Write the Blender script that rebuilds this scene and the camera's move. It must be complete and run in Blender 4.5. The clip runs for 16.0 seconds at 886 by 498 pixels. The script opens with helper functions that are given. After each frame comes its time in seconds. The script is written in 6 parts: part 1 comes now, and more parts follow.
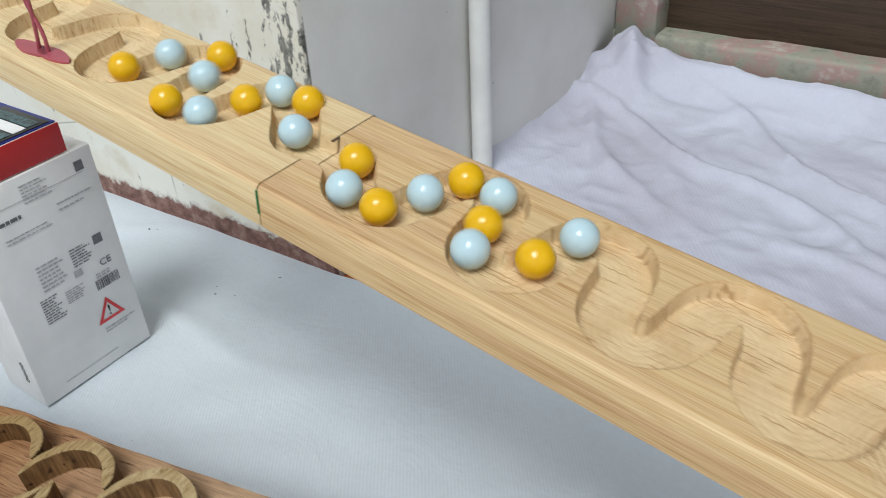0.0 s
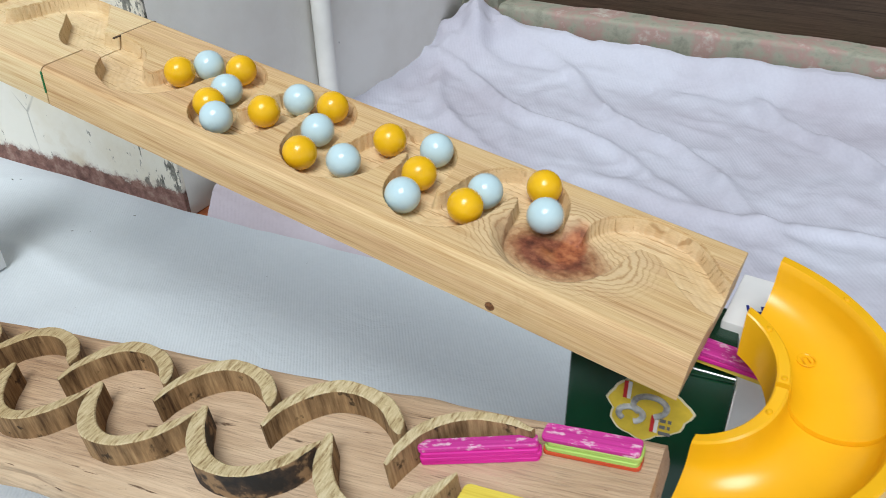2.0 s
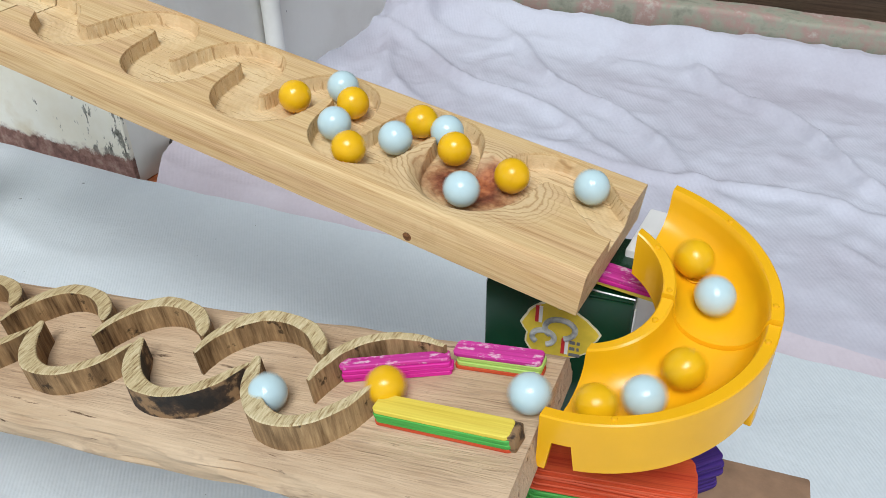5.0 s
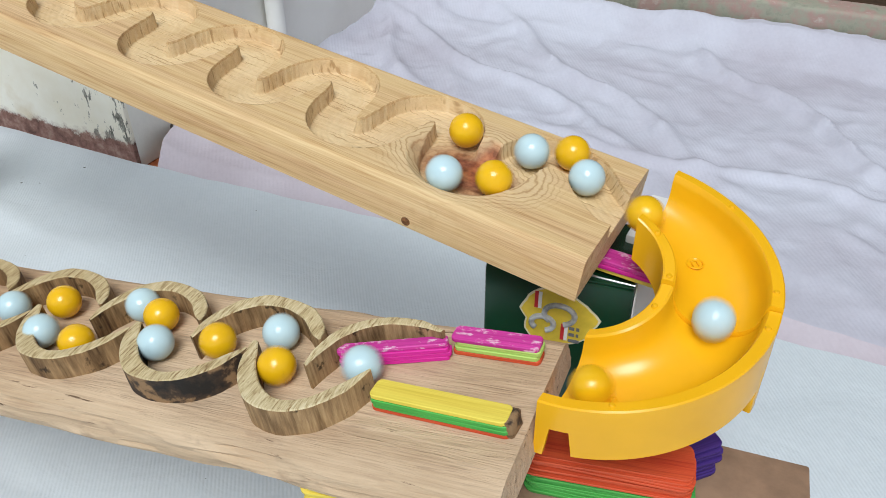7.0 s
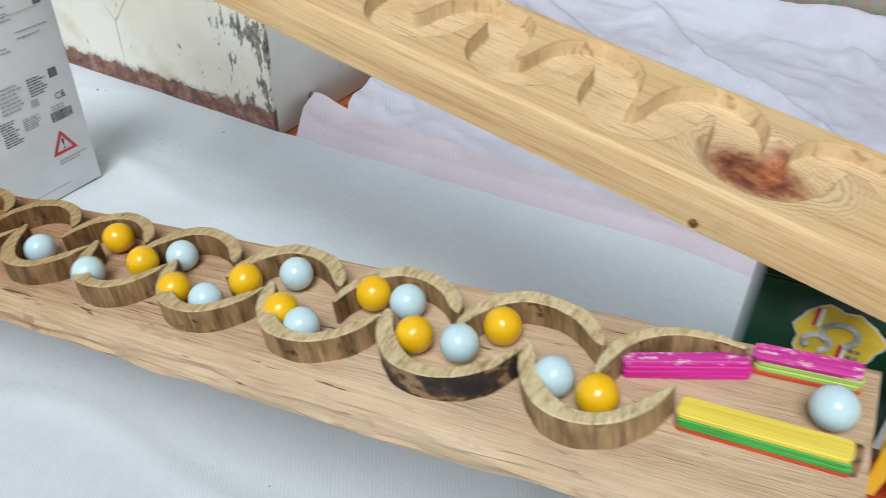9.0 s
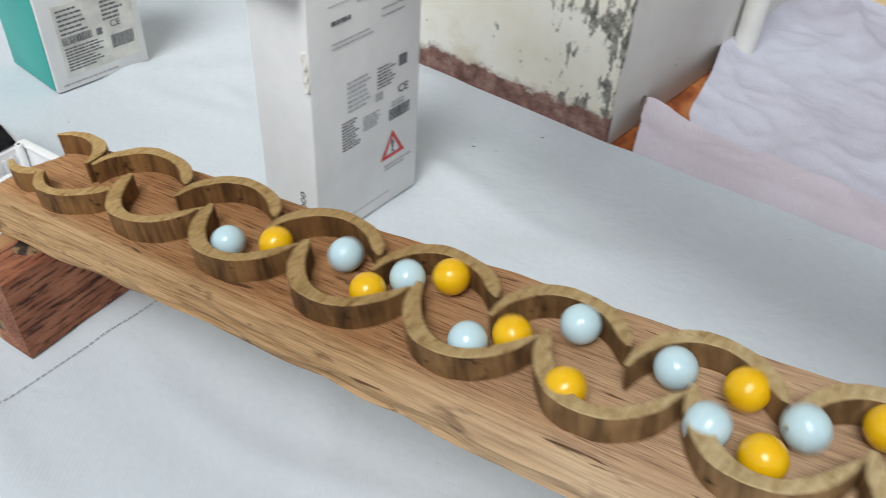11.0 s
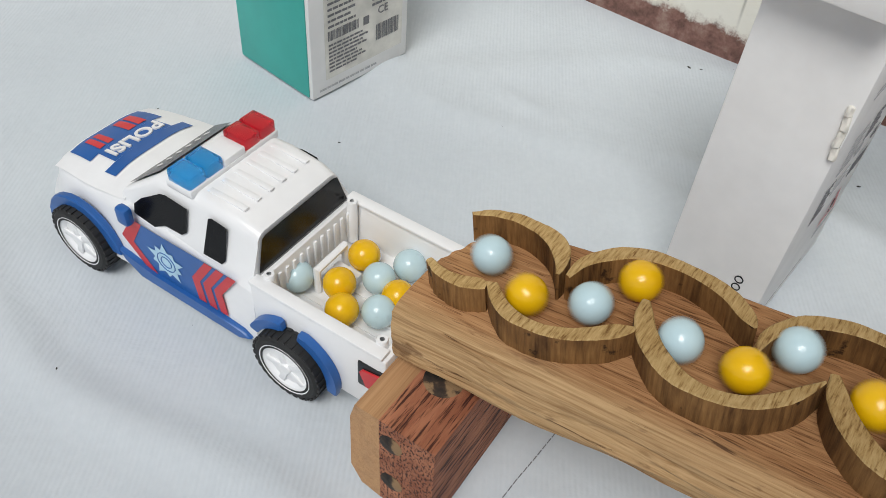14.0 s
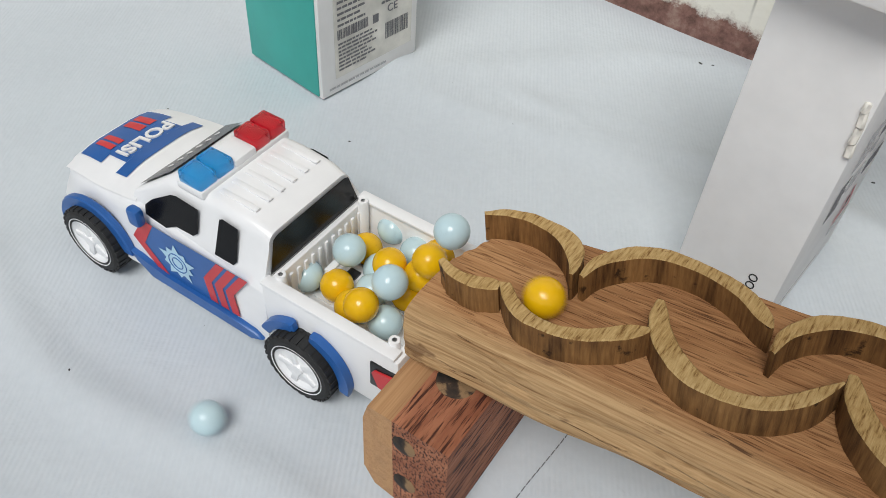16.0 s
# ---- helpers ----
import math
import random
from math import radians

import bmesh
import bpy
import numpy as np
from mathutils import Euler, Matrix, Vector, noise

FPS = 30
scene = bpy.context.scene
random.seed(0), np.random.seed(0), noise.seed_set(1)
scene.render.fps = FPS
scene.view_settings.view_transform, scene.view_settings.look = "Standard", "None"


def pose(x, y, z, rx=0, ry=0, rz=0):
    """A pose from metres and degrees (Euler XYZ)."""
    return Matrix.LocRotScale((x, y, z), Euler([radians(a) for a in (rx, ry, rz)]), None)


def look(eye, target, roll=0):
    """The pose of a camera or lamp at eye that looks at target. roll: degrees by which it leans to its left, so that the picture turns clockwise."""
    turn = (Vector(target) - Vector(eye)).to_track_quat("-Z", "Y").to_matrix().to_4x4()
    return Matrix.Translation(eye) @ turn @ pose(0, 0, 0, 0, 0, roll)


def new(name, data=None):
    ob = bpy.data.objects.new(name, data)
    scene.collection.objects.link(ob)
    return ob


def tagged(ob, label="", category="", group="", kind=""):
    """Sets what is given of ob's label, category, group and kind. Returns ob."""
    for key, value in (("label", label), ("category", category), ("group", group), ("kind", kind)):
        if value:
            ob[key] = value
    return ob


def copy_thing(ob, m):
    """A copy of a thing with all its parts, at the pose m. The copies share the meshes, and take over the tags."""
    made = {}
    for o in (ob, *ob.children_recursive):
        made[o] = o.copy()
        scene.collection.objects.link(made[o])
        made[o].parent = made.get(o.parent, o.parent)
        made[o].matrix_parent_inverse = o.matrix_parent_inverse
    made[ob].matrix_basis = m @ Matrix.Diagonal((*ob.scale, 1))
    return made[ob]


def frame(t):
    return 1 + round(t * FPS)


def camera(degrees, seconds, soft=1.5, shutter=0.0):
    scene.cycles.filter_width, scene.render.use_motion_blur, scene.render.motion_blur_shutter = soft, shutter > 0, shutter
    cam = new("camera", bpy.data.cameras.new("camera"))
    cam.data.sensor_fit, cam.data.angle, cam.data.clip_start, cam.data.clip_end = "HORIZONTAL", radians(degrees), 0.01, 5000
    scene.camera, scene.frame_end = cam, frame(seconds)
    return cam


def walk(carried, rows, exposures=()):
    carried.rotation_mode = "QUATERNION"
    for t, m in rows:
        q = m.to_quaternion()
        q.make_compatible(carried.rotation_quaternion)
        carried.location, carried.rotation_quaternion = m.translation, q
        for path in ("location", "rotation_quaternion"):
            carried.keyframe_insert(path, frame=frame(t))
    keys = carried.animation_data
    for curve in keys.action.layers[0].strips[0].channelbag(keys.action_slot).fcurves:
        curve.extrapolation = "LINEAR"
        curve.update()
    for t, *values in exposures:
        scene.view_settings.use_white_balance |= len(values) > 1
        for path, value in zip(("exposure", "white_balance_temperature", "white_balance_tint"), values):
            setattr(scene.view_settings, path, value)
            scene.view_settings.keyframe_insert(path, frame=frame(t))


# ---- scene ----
cam = camera(57.3, 16.0, soft=0.9, shutter=0.4)
METRES, EYE, TILT, LEAN, TURN = 0.9, 0.452, -5.0, 0.0, 0.0
ROWS = [
    (0.0, 0.0, 0.0, 0.0, -1.5, -29.18, 2.68),
    (0.5, 0.0328, -0.0533, 0.0004, -2.9, -28.79, 2.42),
    (1.0, 0.0595, -0.0911, -0.0092, -4.14, -28.76, 2.17),
    (1.5, 0.0842, -0.1154, -0.0198, -5.61, -28.95, 1.86),
    (2.0, 0.0929, -0.1314, -0.0262, -6.74, -29.15, 1.63),
    (2.5, 0.1011, -0.1414, -0.0289, -7.61, -29.4, 1.48),
    (3.0, 0.1016, -0.1454, -0.027, -8.33, -29.59, 1.44),
    (3.5, 0.104, -0.1516, -0.0312, -8.89, -29.85, 1.37),
    (4.0, 0.1058, -0.1649, -0.0329, -9.28, -30.06, 1.31),
    (6.5, 0.116, -0.1683, -0.0359, -9.22, -31.32, 1.34),
    (7.0, 0.1132, -0.166, -0.036, -8.96, -31.52, 1.25),
    (7.5, 0.1086, -0.1641, -0.0388, -8.32, -31.74, 1.04),
    (8.0, 0.0906, -0.1591, -0.0435, -7.28, -32.04, 0.7),
    (8.5, 0.0572, -0.1485, -0.0434, -5.75, -32.43, 0.18),
    (9.0, 0.0099, -0.126, -0.0438, -4.19, -32.89, -0.58),
    (11.5, -0.3334, 0.1092, -0.0881, 3.8, -36.85, -3.59),
    (12.0, -0.4094, 0.1511, -0.095, 3.95, -37.49, -4.14),
    (12.5, -0.4713, 0.1916, -0.1056, 4.16, -38.44, -4.19),
    (13.0, -0.5125, 0.2254, -0.1132, 4.21, -39.46, -4.09),
    (13.5, -0.5239, 0.2333, -0.1201, 4.12, -40.23, -4.06),
    (14.0, -0.5278, 0.2326, -0.1211, 4.04, -40.63, -4.17),
    (14.5, -0.5286, 0.2335, -0.1199, 4.21, -40.76, -4.11),
    (15.0, -0.5311, 0.2334, -0.1216, 4.3, -40.8, -3.98),
    (15.5, -0.5287, 0.2352, -0.1209, 4.34, -40.84, -3.78),
    (16.0, -0.5295, 0.235, -0.1213, 4.33, -40.89, -3.56),
]
walk(cam, [(t, pose(0, 0, EYE, TILT, LEAN, TURN) @ pose(METRES * x, METRES * y, METRES * z, 90 + pitch, roll, yaw)) for t, x, y, z, yaw, pitch, roll in ROWS],
     [(0.0, -0.24, 6050, 6), (1.0, -0.12, 6050, 6), (4.0, -0.10, 6100, 6), (8.0, -0.10, 6100, 6), (9.0, -0.08, 6100, 6), (11.5, -0.26, 6300, 8), (14.0, -0.45, 6450, 9), (16.0, -0.45, 6450, 9)])

# ---- light ----
world = bpy.data.worlds.new("sky")
scene.world = world
world.use_nodes = True
_nt = world.node_tree
_sky = _nt.nodes.new("ShaderNodeTexSky")
_sky.sky_type, _sky.sun_disc = "NISHITA", False
_sky.sun_elevation, _sky.sun_rotation = radians(57), radians(200)
_bg = _nt.nodes["Background"]
_hs = _nt.nodes.new("ShaderNodeHueSaturation")
_hs.inputs["Saturation"].default_value = 0.38
_nt.links.new(_sky.outputs[0], _hs.inputs["Color"])
_nt.links.new(_hs.outputs[0], _bg.inputs[0])
_bg.inputs[1].default_value = 0.09
_sun = bpy.data.lights.new("sun", "SUN")
_sun.energy, _sun.angle, _sun.color = 2.95, radians(28), (1.0, 0.99, 0.965)
sun = new("sun", _sun)
sun.matrix_world = look((0, 0, 3), (0.30, 0.82, 1.64))
scene.view_settings.exposure = 0.0


# ---- materials ----
class Mat:
    """A small builder for node materials in object space."""

    def __init__(self, name, rough=0.5, metal=0.0, spec=0.5):
        self.m = bpy.data.materials.new(name)
        self.m.use_nodes = True
        self.t = self.m.node_tree
        self.b = self.t.nodes["Principled BSDF"]
        self.b.inputs["Roughness"].default_value = rough
        self.b.inputs["Metallic"].default_value = metal
        self.b.inputs["Specular IOR Level"].default_value = spec
        self.co = self.t.nodes.new("ShaderNodeTexCoord").outputs["Object"]

    def node(self, kind, **kw):
        n = self.t.nodes.new(kind)
        for k, v in kw.items():
            n.inputs[k].default_value = v
        return n

    def link(self, a, b):
        self.t.links.new(a, b)

    def scaled(self, sx, sy, sz, src=None):
        n = self.node("ShaderNodeMapping", Scale=(sx, sy, sz))
        self.link(src or self.co, n.inputs["Vector"])
        return n.outputs[0]

    def noise(self, vec, scale, detail=4.0, rough=0.55, dist=0.0):
        n = self.node("ShaderNodeTexNoise", Scale=scale, Detail=detail, Roughness=rough, Distortion=dist)
        self.link(vec, n.inputs["Vector"])
        return n.outputs[0]

    def ramp(self, fac, stops):
        n = self.t.nodes.new("ShaderNodeValToRGB")
        el = n.color_ramp.elements
        while len(el) < len(stops):
            el.new(0.5)
        for e, (p, c) in zip(el, stops):
            e.position, e.color = p, (*c, 1.0)
        self.link(fac, n.inputs[0])
        return n.outputs[0]

    def mix(self, fac, a, b, mode="MIX"):
        n = self.t.nodes.new("ShaderNodeMix")
        n.data_type, n.blend_type = "RGBA", mode
        for i, v in ((0, fac), (6, a), (7, b)):
            if isinstance(v, (int, float)):
                n.inputs[i].default_value = v
            elif isinstance(v, tuple):
                n.inputs[i].default_value = (*v, 1.0)
            else:
                self.link(v, n.inputs[i])
        return n.outputs[2]

    def color(self, v):
        if isinstance(v, tuple):
            self.b.inputs["Base Color"].default_value = (*v, 1.0)
        else:
            self.link(v, self.b.inputs["Base Color"])
        return self

    def bump(self, h, dist=0.001, strength=0.5):
        n = self.node("ShaderNodeBump", Strength=strength, Distance=dist)
        self.link(h, n.inputs["Height"])
        self.link(n.outputs[0], self.b.inputs["Normal"])
        return self


def grain_wood(name, light, mid, dark, scale=1.0, rough=0.55, bump=0.3, streak=0.5, ring=None, gouged=False):
    """Wood with its grain along the object's x axis. ring: centre (x, y) of a knot round which the grain bends."""
    w = Mat(name, rough, spec=0.35)
    co = w.co
    warp = w.noise(w.scaled(6, 30, 30), 1.0 * scale, 2)
    wn = w.node("ShaderNodeVectorMath")
    wn.operation = "MULTIPLY_ADD"
    w.link(warp, wn.inputs[0])
    wn.inputs[1].default_value = (0.004, 0.006, 0.006)
    w.link(co, wn.inputs[2])
    g1 = w.noise(w.scaled(7, 330, 330, wn.outputs[0]), scale, 3, 0.6)
    g2 = w.noise(w.scaled(25, 1500, 1500, wn.outputs[0]), scale, 2, 0.6)
    big = w.noise(w.scaled(5, 105, 125, wn.outputs[0]), scale, 3)
    c = w.ramp(g1, [(0.26, dark), (0.41, mid), (0.58, light)])
    c = w.mix(0.45, c, w.ramp(g2, [(0.3, dark), (0.6, light)]), "MIX")
    c = w.mix(streak * 0.5, c, w.ramp(big, [(0.36, dark), (0.50, mid), (0.62, light)]), "OVERLAY")
    if ring:
        sub = w.node("ShaderNodeVectorMath")
        sub.operation = "SUBTRACT"
        w.link(co, sub.inputs[0])
        sub.inputs[1].default_value = (ring[0], ring[1], 0)
        ln = w.node("ShaderNodeVectorMath")
        ln.operation = "LENGTH"
        w.link(w.scaled(0.80, 1.10, 0.35, sub.outputs[0]), ln.inputs[0])
        jit = w.node("ShaderNodeMath")
        jit.operation = "MULTIPLY_ADD"
        w.link(w.noise(w.co, 70, 3), jit.inputs[0])
        jit.inputs[1].default_value = 0.009
        w.link(ln.outputs["Value"], jit.inputs[2])
        wave = w.node("ShaderNodeMath")
        wave.operation = "MULTIPLY"
        w.link(jit.outputs[0], wave.inputs[0])
        wave.inputs[1].default_value = 2600.0
        sn = w.node("ShaderNodeMath")
        sn.operation = "SINE"
        w.link(wave.outputs[0], sn.inputs[0])
        rings = w.mix(0.30, w.ramp(sn.outputs[0], [(0.0, light), (0.70, mid), (0.93, (0.42, 0.25, 0.12))]), c)
        spots = w.noise(w.co, 170, 5, 0.65)
        eye = w.ramp(spots, [(0.34, (0.12, 0.035, 0.016)), (0.5, (0.30, 0.10, 0.035)), (0.66, (0.40, 0.17, 0.07))])
        core = w.ramp(spots, [(0.34, (0.09, 0.027, 0.016)), (0.5, (0.22, 0.072, 0.038)), (0.66, (0.37, 0.15, 0.075))])
        collar = w.ramp(w.noise(w.co, 230, 5, 0.65), [(0.32, (0.20, 0.080, 0.035)), (0.5, (0.38, 0.19, 0.09)), (0.68, (0.55, 0.34, 0.18))])
        heart = w.mix(w.ramp(jit.outputs[0], [(0.0165, (1, 1, 1)), (0.0195, (0, 0, 0))]), collar, core)
        heart = w.mix(w.ramp(jit.outputs[0], [(0.0085, (1, 1, 1)), (0.0115, (0, 0, 0))]), heart, eye)
        near = w.ramp(jit.outputs[0], [(0.0215, (1, 1, 1)), (0.0265, (0, 0, 0))])
        far = w.ramp(jit.outputs[0], [(0.031, (1, 1, 1)), (0.044, (0, 0, 0))])
        c = w.mix(far, c, rings)
        c = w.mix(near, c, heart)
        # the red heartwood streak that runs off the knot towards the back edge
        off = w.node("ShaderNodeVectorMath")
        off.operation = "SUBTRACT"
        w.link(co, off.inputs[0])
        off.inputs[1].default_value = (ring[0] - 0.0050, ring[1] - 0.0065, 0)
        way = w.node("ShaderNodeVectorMath")
        way.operation = "LENGTH"
        w.link(w.scaled(1.7, 0.85, 0.3, off.outputs[0]), way.inputs[0])
        red = w.ramp(w.noise(w.co, 260, 4, 0.6), [(0.35, (0.20, 0.055, 0.025)), (0.5, (0.36, 0.11, 0.045)), (0.66, (0.50, 0.19, 0.08))])
        streak_mask = w.ramp(way.outputs["Value"], [(0.0075, (1, 1, 1)), (0.0095, (0, 0, 0))])
        c = w.mix(streak_mask, c, red)
    if gouged:
        zz = w.node("ShaderNodeSeparateXYZ")
        w.link(co, zz.inputs[0])
        def between(hi, lo):
            up = w.node("ShaderNodeMath")
            up.operation = "LESS_THAN"
            w.link(zz.outputs[2], up.inputs[0])
            up.inputs[1].default_value = hi
            dn = w.node("ShaderNodeMath")
            dn.operation = "GREATER_THAN"
            w.link(zz.outputs[2], dn.inputs[0])
            dn.inputs[1].default_value = lo
            yb = w.node("ShaderNodeMath")
            yb.operation = "LESS_THAN"
            w.link(zz.outputs[1], yb.inputs[0])
            yb.inputs[1].default_value = 0.0735
            m1 = w.node("ShaderNodeMath")
            m1.operation = "MULTIPLY"
            w.link(up.outputs[0], m1.inputs[0])
            w.link(dn.outputs[0], m1.inputs[1])
            m2 = w.node("ShaderNodeMath")
            m2.operation = "MULTIPLY"
            w.link(m1.outputs[0], m2.inputs[0])
            w.link(yb.outputs[0], m2.inputs[1])
            return m2.outputs[0]

        base = c
        cut = w.mix(0.55, c, w.ramp(w.noise(w.co, 60, 4), [(0.35, (0.66, 0.48, 0.26)), (0.6, (0.81, 0.64, 0.39))]))
        dash = w.ramp(w.noise(w.scaled(45, 800, 100), 1, 2, 0.5), [(0.58, (0, 0, 0)), (0.66, (0.65, 0.65, 0.65))])
        cut = w.mix(dash, cut, dark)
        carved = w.mix(between(-0.0012, -0.0100), base, cut)
        c = carved if not ring else w.mix(streak_mask, w.mix(near, w.mix(w.mix(0.55, (0, 0, 0), far), carved, c), c), c)
    w.color(c)
    w.bump(w.mix(0.5, g1, g2), 0.0006, bump)
    return w.m


def plain(name, col, rough=0.4, vary=0.06, scale=60, bump=0.0, metal=0.0, spec=0.5, bscale=400):
    p = Mat(name, rough, metal, spec)
    n = p.noise(p.co, scale, 4)
    lo = tuple(c * (1 - vary * 2.2) for c in col)
    hi = tuple(min(1, c * (1 + vary)) for c in col)
    p.color(p.ramp(n, [(0.3, lo), (0.65, hi)]))
    if bump:
        p.bump(p.noise(p.co, bscale, 3), 0.0006, bump)
    return p.m


PINE = grain_wood("pine", (0.70, 0.535, 0.315), (0.605, 0.43, 0.225), (0.36, 0.195, 0.07), ring=(0.0695, 0.0435), gouged=True, bump=0.45)
PINE_OLD = grain_wood("pine_old", (0.76, 0.615, 0.39), (0.68, 0.515, 0.30), (0.46, 0.285, 0.12), gouged=True)
MAHOGANY = Mat("mahogany", 0.65, spec=0.3)
_f = MAHOGANY.noise(MAHOGANY.scaled(55, 900, 520), 1, 3, 0.6)
_b = MAHOGANY.noise(MAHOGANY.scaled(18, 70, 70), 1, 4, 0.6)
MAHOGANY.color(MAHOGANY.mix(MAHOGANY.ramp(_f, [(0.50, (0, 0, 0)), (0.60, (0.9, 0.9, 0.9))]), MAHOGANY.ramp(_b, [(0.35, (0.24, 0.080, 0.040)), (0.65, (0.46, 0.19, 0.10))]), (0.035, 0.010, 0.007)))
MAHOGANY.bump(_f, 0.0012, 0.9)
MAHOGANY = MAHOGANY.m
SAP = grain_wood("sapwood", (0.52, 0.33, 0.17), (0.44, 0.26, 0.13), (0.33, 0.18, 0.08), rough=0.6)
BOARD = plain("brown_hardboard", (0.30, 0.185, 0.115), 0.7, 0.10, 90, 0.2)
YELLOW_BALL = Mat("yellow_glaze", 0.20, spec=0.5)
YELLOW_BALL.color(YELLOW_BALL.ramp(YELLOW_BALL.noise(YELLOW_BALL.co, 110, 5, 0.7), [(0.25, (0.30, 0.15, 0.008)), (0.36, (0.78, 0.43, 0.004)), (0.7, (0.88, 0.52, 0.006))]))
YELLOW_BALL = YELLOW_BALL.m
BLUE_BALL = Mat("pale_blue_glaze", 0.19, spec=0.5)
BLUE_BALL.color(BLUE_BALL.ramp(BLUE_BALL.noise(BLUE_BALL.co, 120, 4, 0.7), [(0.2, (0.42, 0.55, 0.58)), (0.4, (0.52, 0.68, 0.72)), (0.7, (0.56, 0.72, 0.76))]))
BLUE_BALL = BLUE_BALL.m
SLIDE = plain("yellow_plastic", (0.86, 0.445, 0.004), 0.27, 0.04, 25)
WHITE_PL = plain("white_plastic", (0.86, 0.86, 0.86), 0.28, 0.02, 40)
CARD = plain("white_card", (0.84, 0.83, 0.815), 0.6, 0.03, 30, 0.1)
TEAL = plain("teal_card", (0.045, 0.42, 0.36), 0.45, 0.06, 18)
TEAL_DARK = plain("dark_picture", (0.05, 0.10, 0.11), 0.4, 0.6, 300)
RED_CARD = plain("red_card", (0.50, 0.018, 0.018), 0.4, 0.06, 20)
BLUE_CARD = plain("blue_card", (0.012, 0.022, 0.22), 0.45, 0.06, 20)
GREEN_TIN = plain("dark_green_tin", (0.006, 0.040, 0.018), 0.25, 0.1, 25)
GOLD = plain("gold_print", (0.78, 0.58, 0.06), 0.35, 0.12, 60)
CREAM = plain("cream_print", (0.75, 0.70, 0.50), 0.4, 0.05, 60)
GREY_INK = plain("grey_ink", (0.16, 0.16, 0.17), 0.6, 0.1, 300)
PALE_INK = plain("pale_ink", (0.46, 0.46, 0.47), 0.6, 0.1, 300)
BLACK = plain("black_plastic", (0.012, 0.012, 0.013), 0.35, 0.1, 80)
TINTED = plain("black_gloss", (0.006, 0.006, 0.007), 0.22, 0.05, 80, spec=0.22)
RUBBER = plain("rubber", (0.018, 0.018, 0.018), 0.7, 0.1, 80, 0.2)
BLUE_PL = plain("blue_print", (0.02, 0.11, 0.36), 0.35, 0.05, 50)
RED_PL = plain("red_print", (0.60, 0.035, 0.04), 0.35, 0.05, 50)
SKY_PL = plain("pale_blue_print", (0.45, 0.66, 0.80), 0.4, 0.05, 60)
MAGENTA = grain_wood("magenta_stick", (0.72, 0.035, 0.40), (0.60, 0.02, 0.32), (0.36, 0.01, 0.18), rough=0.6)
MAGENTA_WORN = Mat("worn_magenta", 0.6)
MAGENTA_WORN.color(MAGENTA_WORN.mix(MAGENTA_WORN.ramp(MAGENTA_WORN.noise(MAGENTA_WORN.scaled(160, 420, 300), 1, 4, 0.7), [(0.56, (0, 0, 0)), (0.64, (0.8, 0.8, 0.8))]), MAGENTA_WORN.ramp(MAGENTA_WORN.noise(MAGENTA_WORN.scaled(12, 500, 500), 1, 3), [(0.35, (0.46, 0.02, 0.24)), (0.65, (0.66, 0.05, 0.36))]), (0.80, 0.58, 0.68)))
MAGENTA_WORN = MAGENTA_WORN.m
YELLOW_ST = grain_wood("yellow_stick", (0.80, 0.66, 0.13), (0.72, 0.56, 0.09), (0.55, 0.42, 0.05), rough=0.6)
GREEN_ST = grain_wood("green_stick", (0.13, 0.47, 0.10), (0.07, 0.34, 0.08), (0.03, 0.20, 0.04), rough=0.6)
LIME_ST = grain_wood("lime_stick", (0.50, 0.66, 0.20), (0.40, 0.56, 0.14), (0.25, 0.38, 0.08), rough=0.6)
RED_ST = grain_wood("orange_red_stick", (0.66, 0.13, 0.045), (0.54, 0.075, 0.03), (0.36, 0.03, 0.015), rough=0.6)
PURPLE_ST = grain_wood("purple_stick", (0.10, 0.045, 0.28), (0.06, 0.025, 0.20), (0.025, 0.01, 0.10), rough=0.6)
PINK_PL = plain("dull_red_plastic", (0.42, 0.085, 0.11), 0.4, 0.08, 60)
GREEN_INK = plain("green_marker", (0.01, 0.16, 0.035), 0.5, 0.1, 90)
KNOT = plain("knot", (0.20, 0.085, 0.03), 0.6, 0.3, 600)
DARK_GAP = plain("dark_gap", (0.10, 0.065, 0.035), 0.8, 0.1, 90)
STEEL = plain("steel", (0.42, 0.42, 0.42), 0.35, 0.1, 90, metal=1.0)
CHROME_GREY = plain("silver_print", (0.46, 0.47, 0.47), 0.3, 0.3, 160)
TORN = plain("torn_card", (0.80, 0.765, 0.69), 0.8, 0.10, 200, 0.3)
PIPE = plain("white_pipe", (0.74, 0.73, 0.69), 0.4, 0.05, 20)


def glass(name, col):
    g = Mat(name, 0.08)
    g.color(col)
    g.b.inputs["Transmission Weight"].default_value = 0.80
    return g.m


BLUE_LENS = glass("blue_lens", (0.03, 0.46, 1.0))
RED_LENS = glass("red_lens", (0.86, 0.012, 0.03))


def toned_by_x(r, c, lo):
    """Timber tinted along x: brownest from 0.46 to 0.58, paler again at 0.70."""
    sep = r.node("ShaderNodeSeparateXYZ")
    r.link(r.co, sep.inputs[0])
    return r.mix(1.0, c, r.ramp(sep.outputs[0], [(0.12, (0.95, 0.95, 0.95)), (0.46, tuple(0.84 * v for v in lo)), (0.58, tuple(0.90 * v for v in lo)), (0.70, tuple(1.18 * v for v in lo))]), "MULTIPLY")


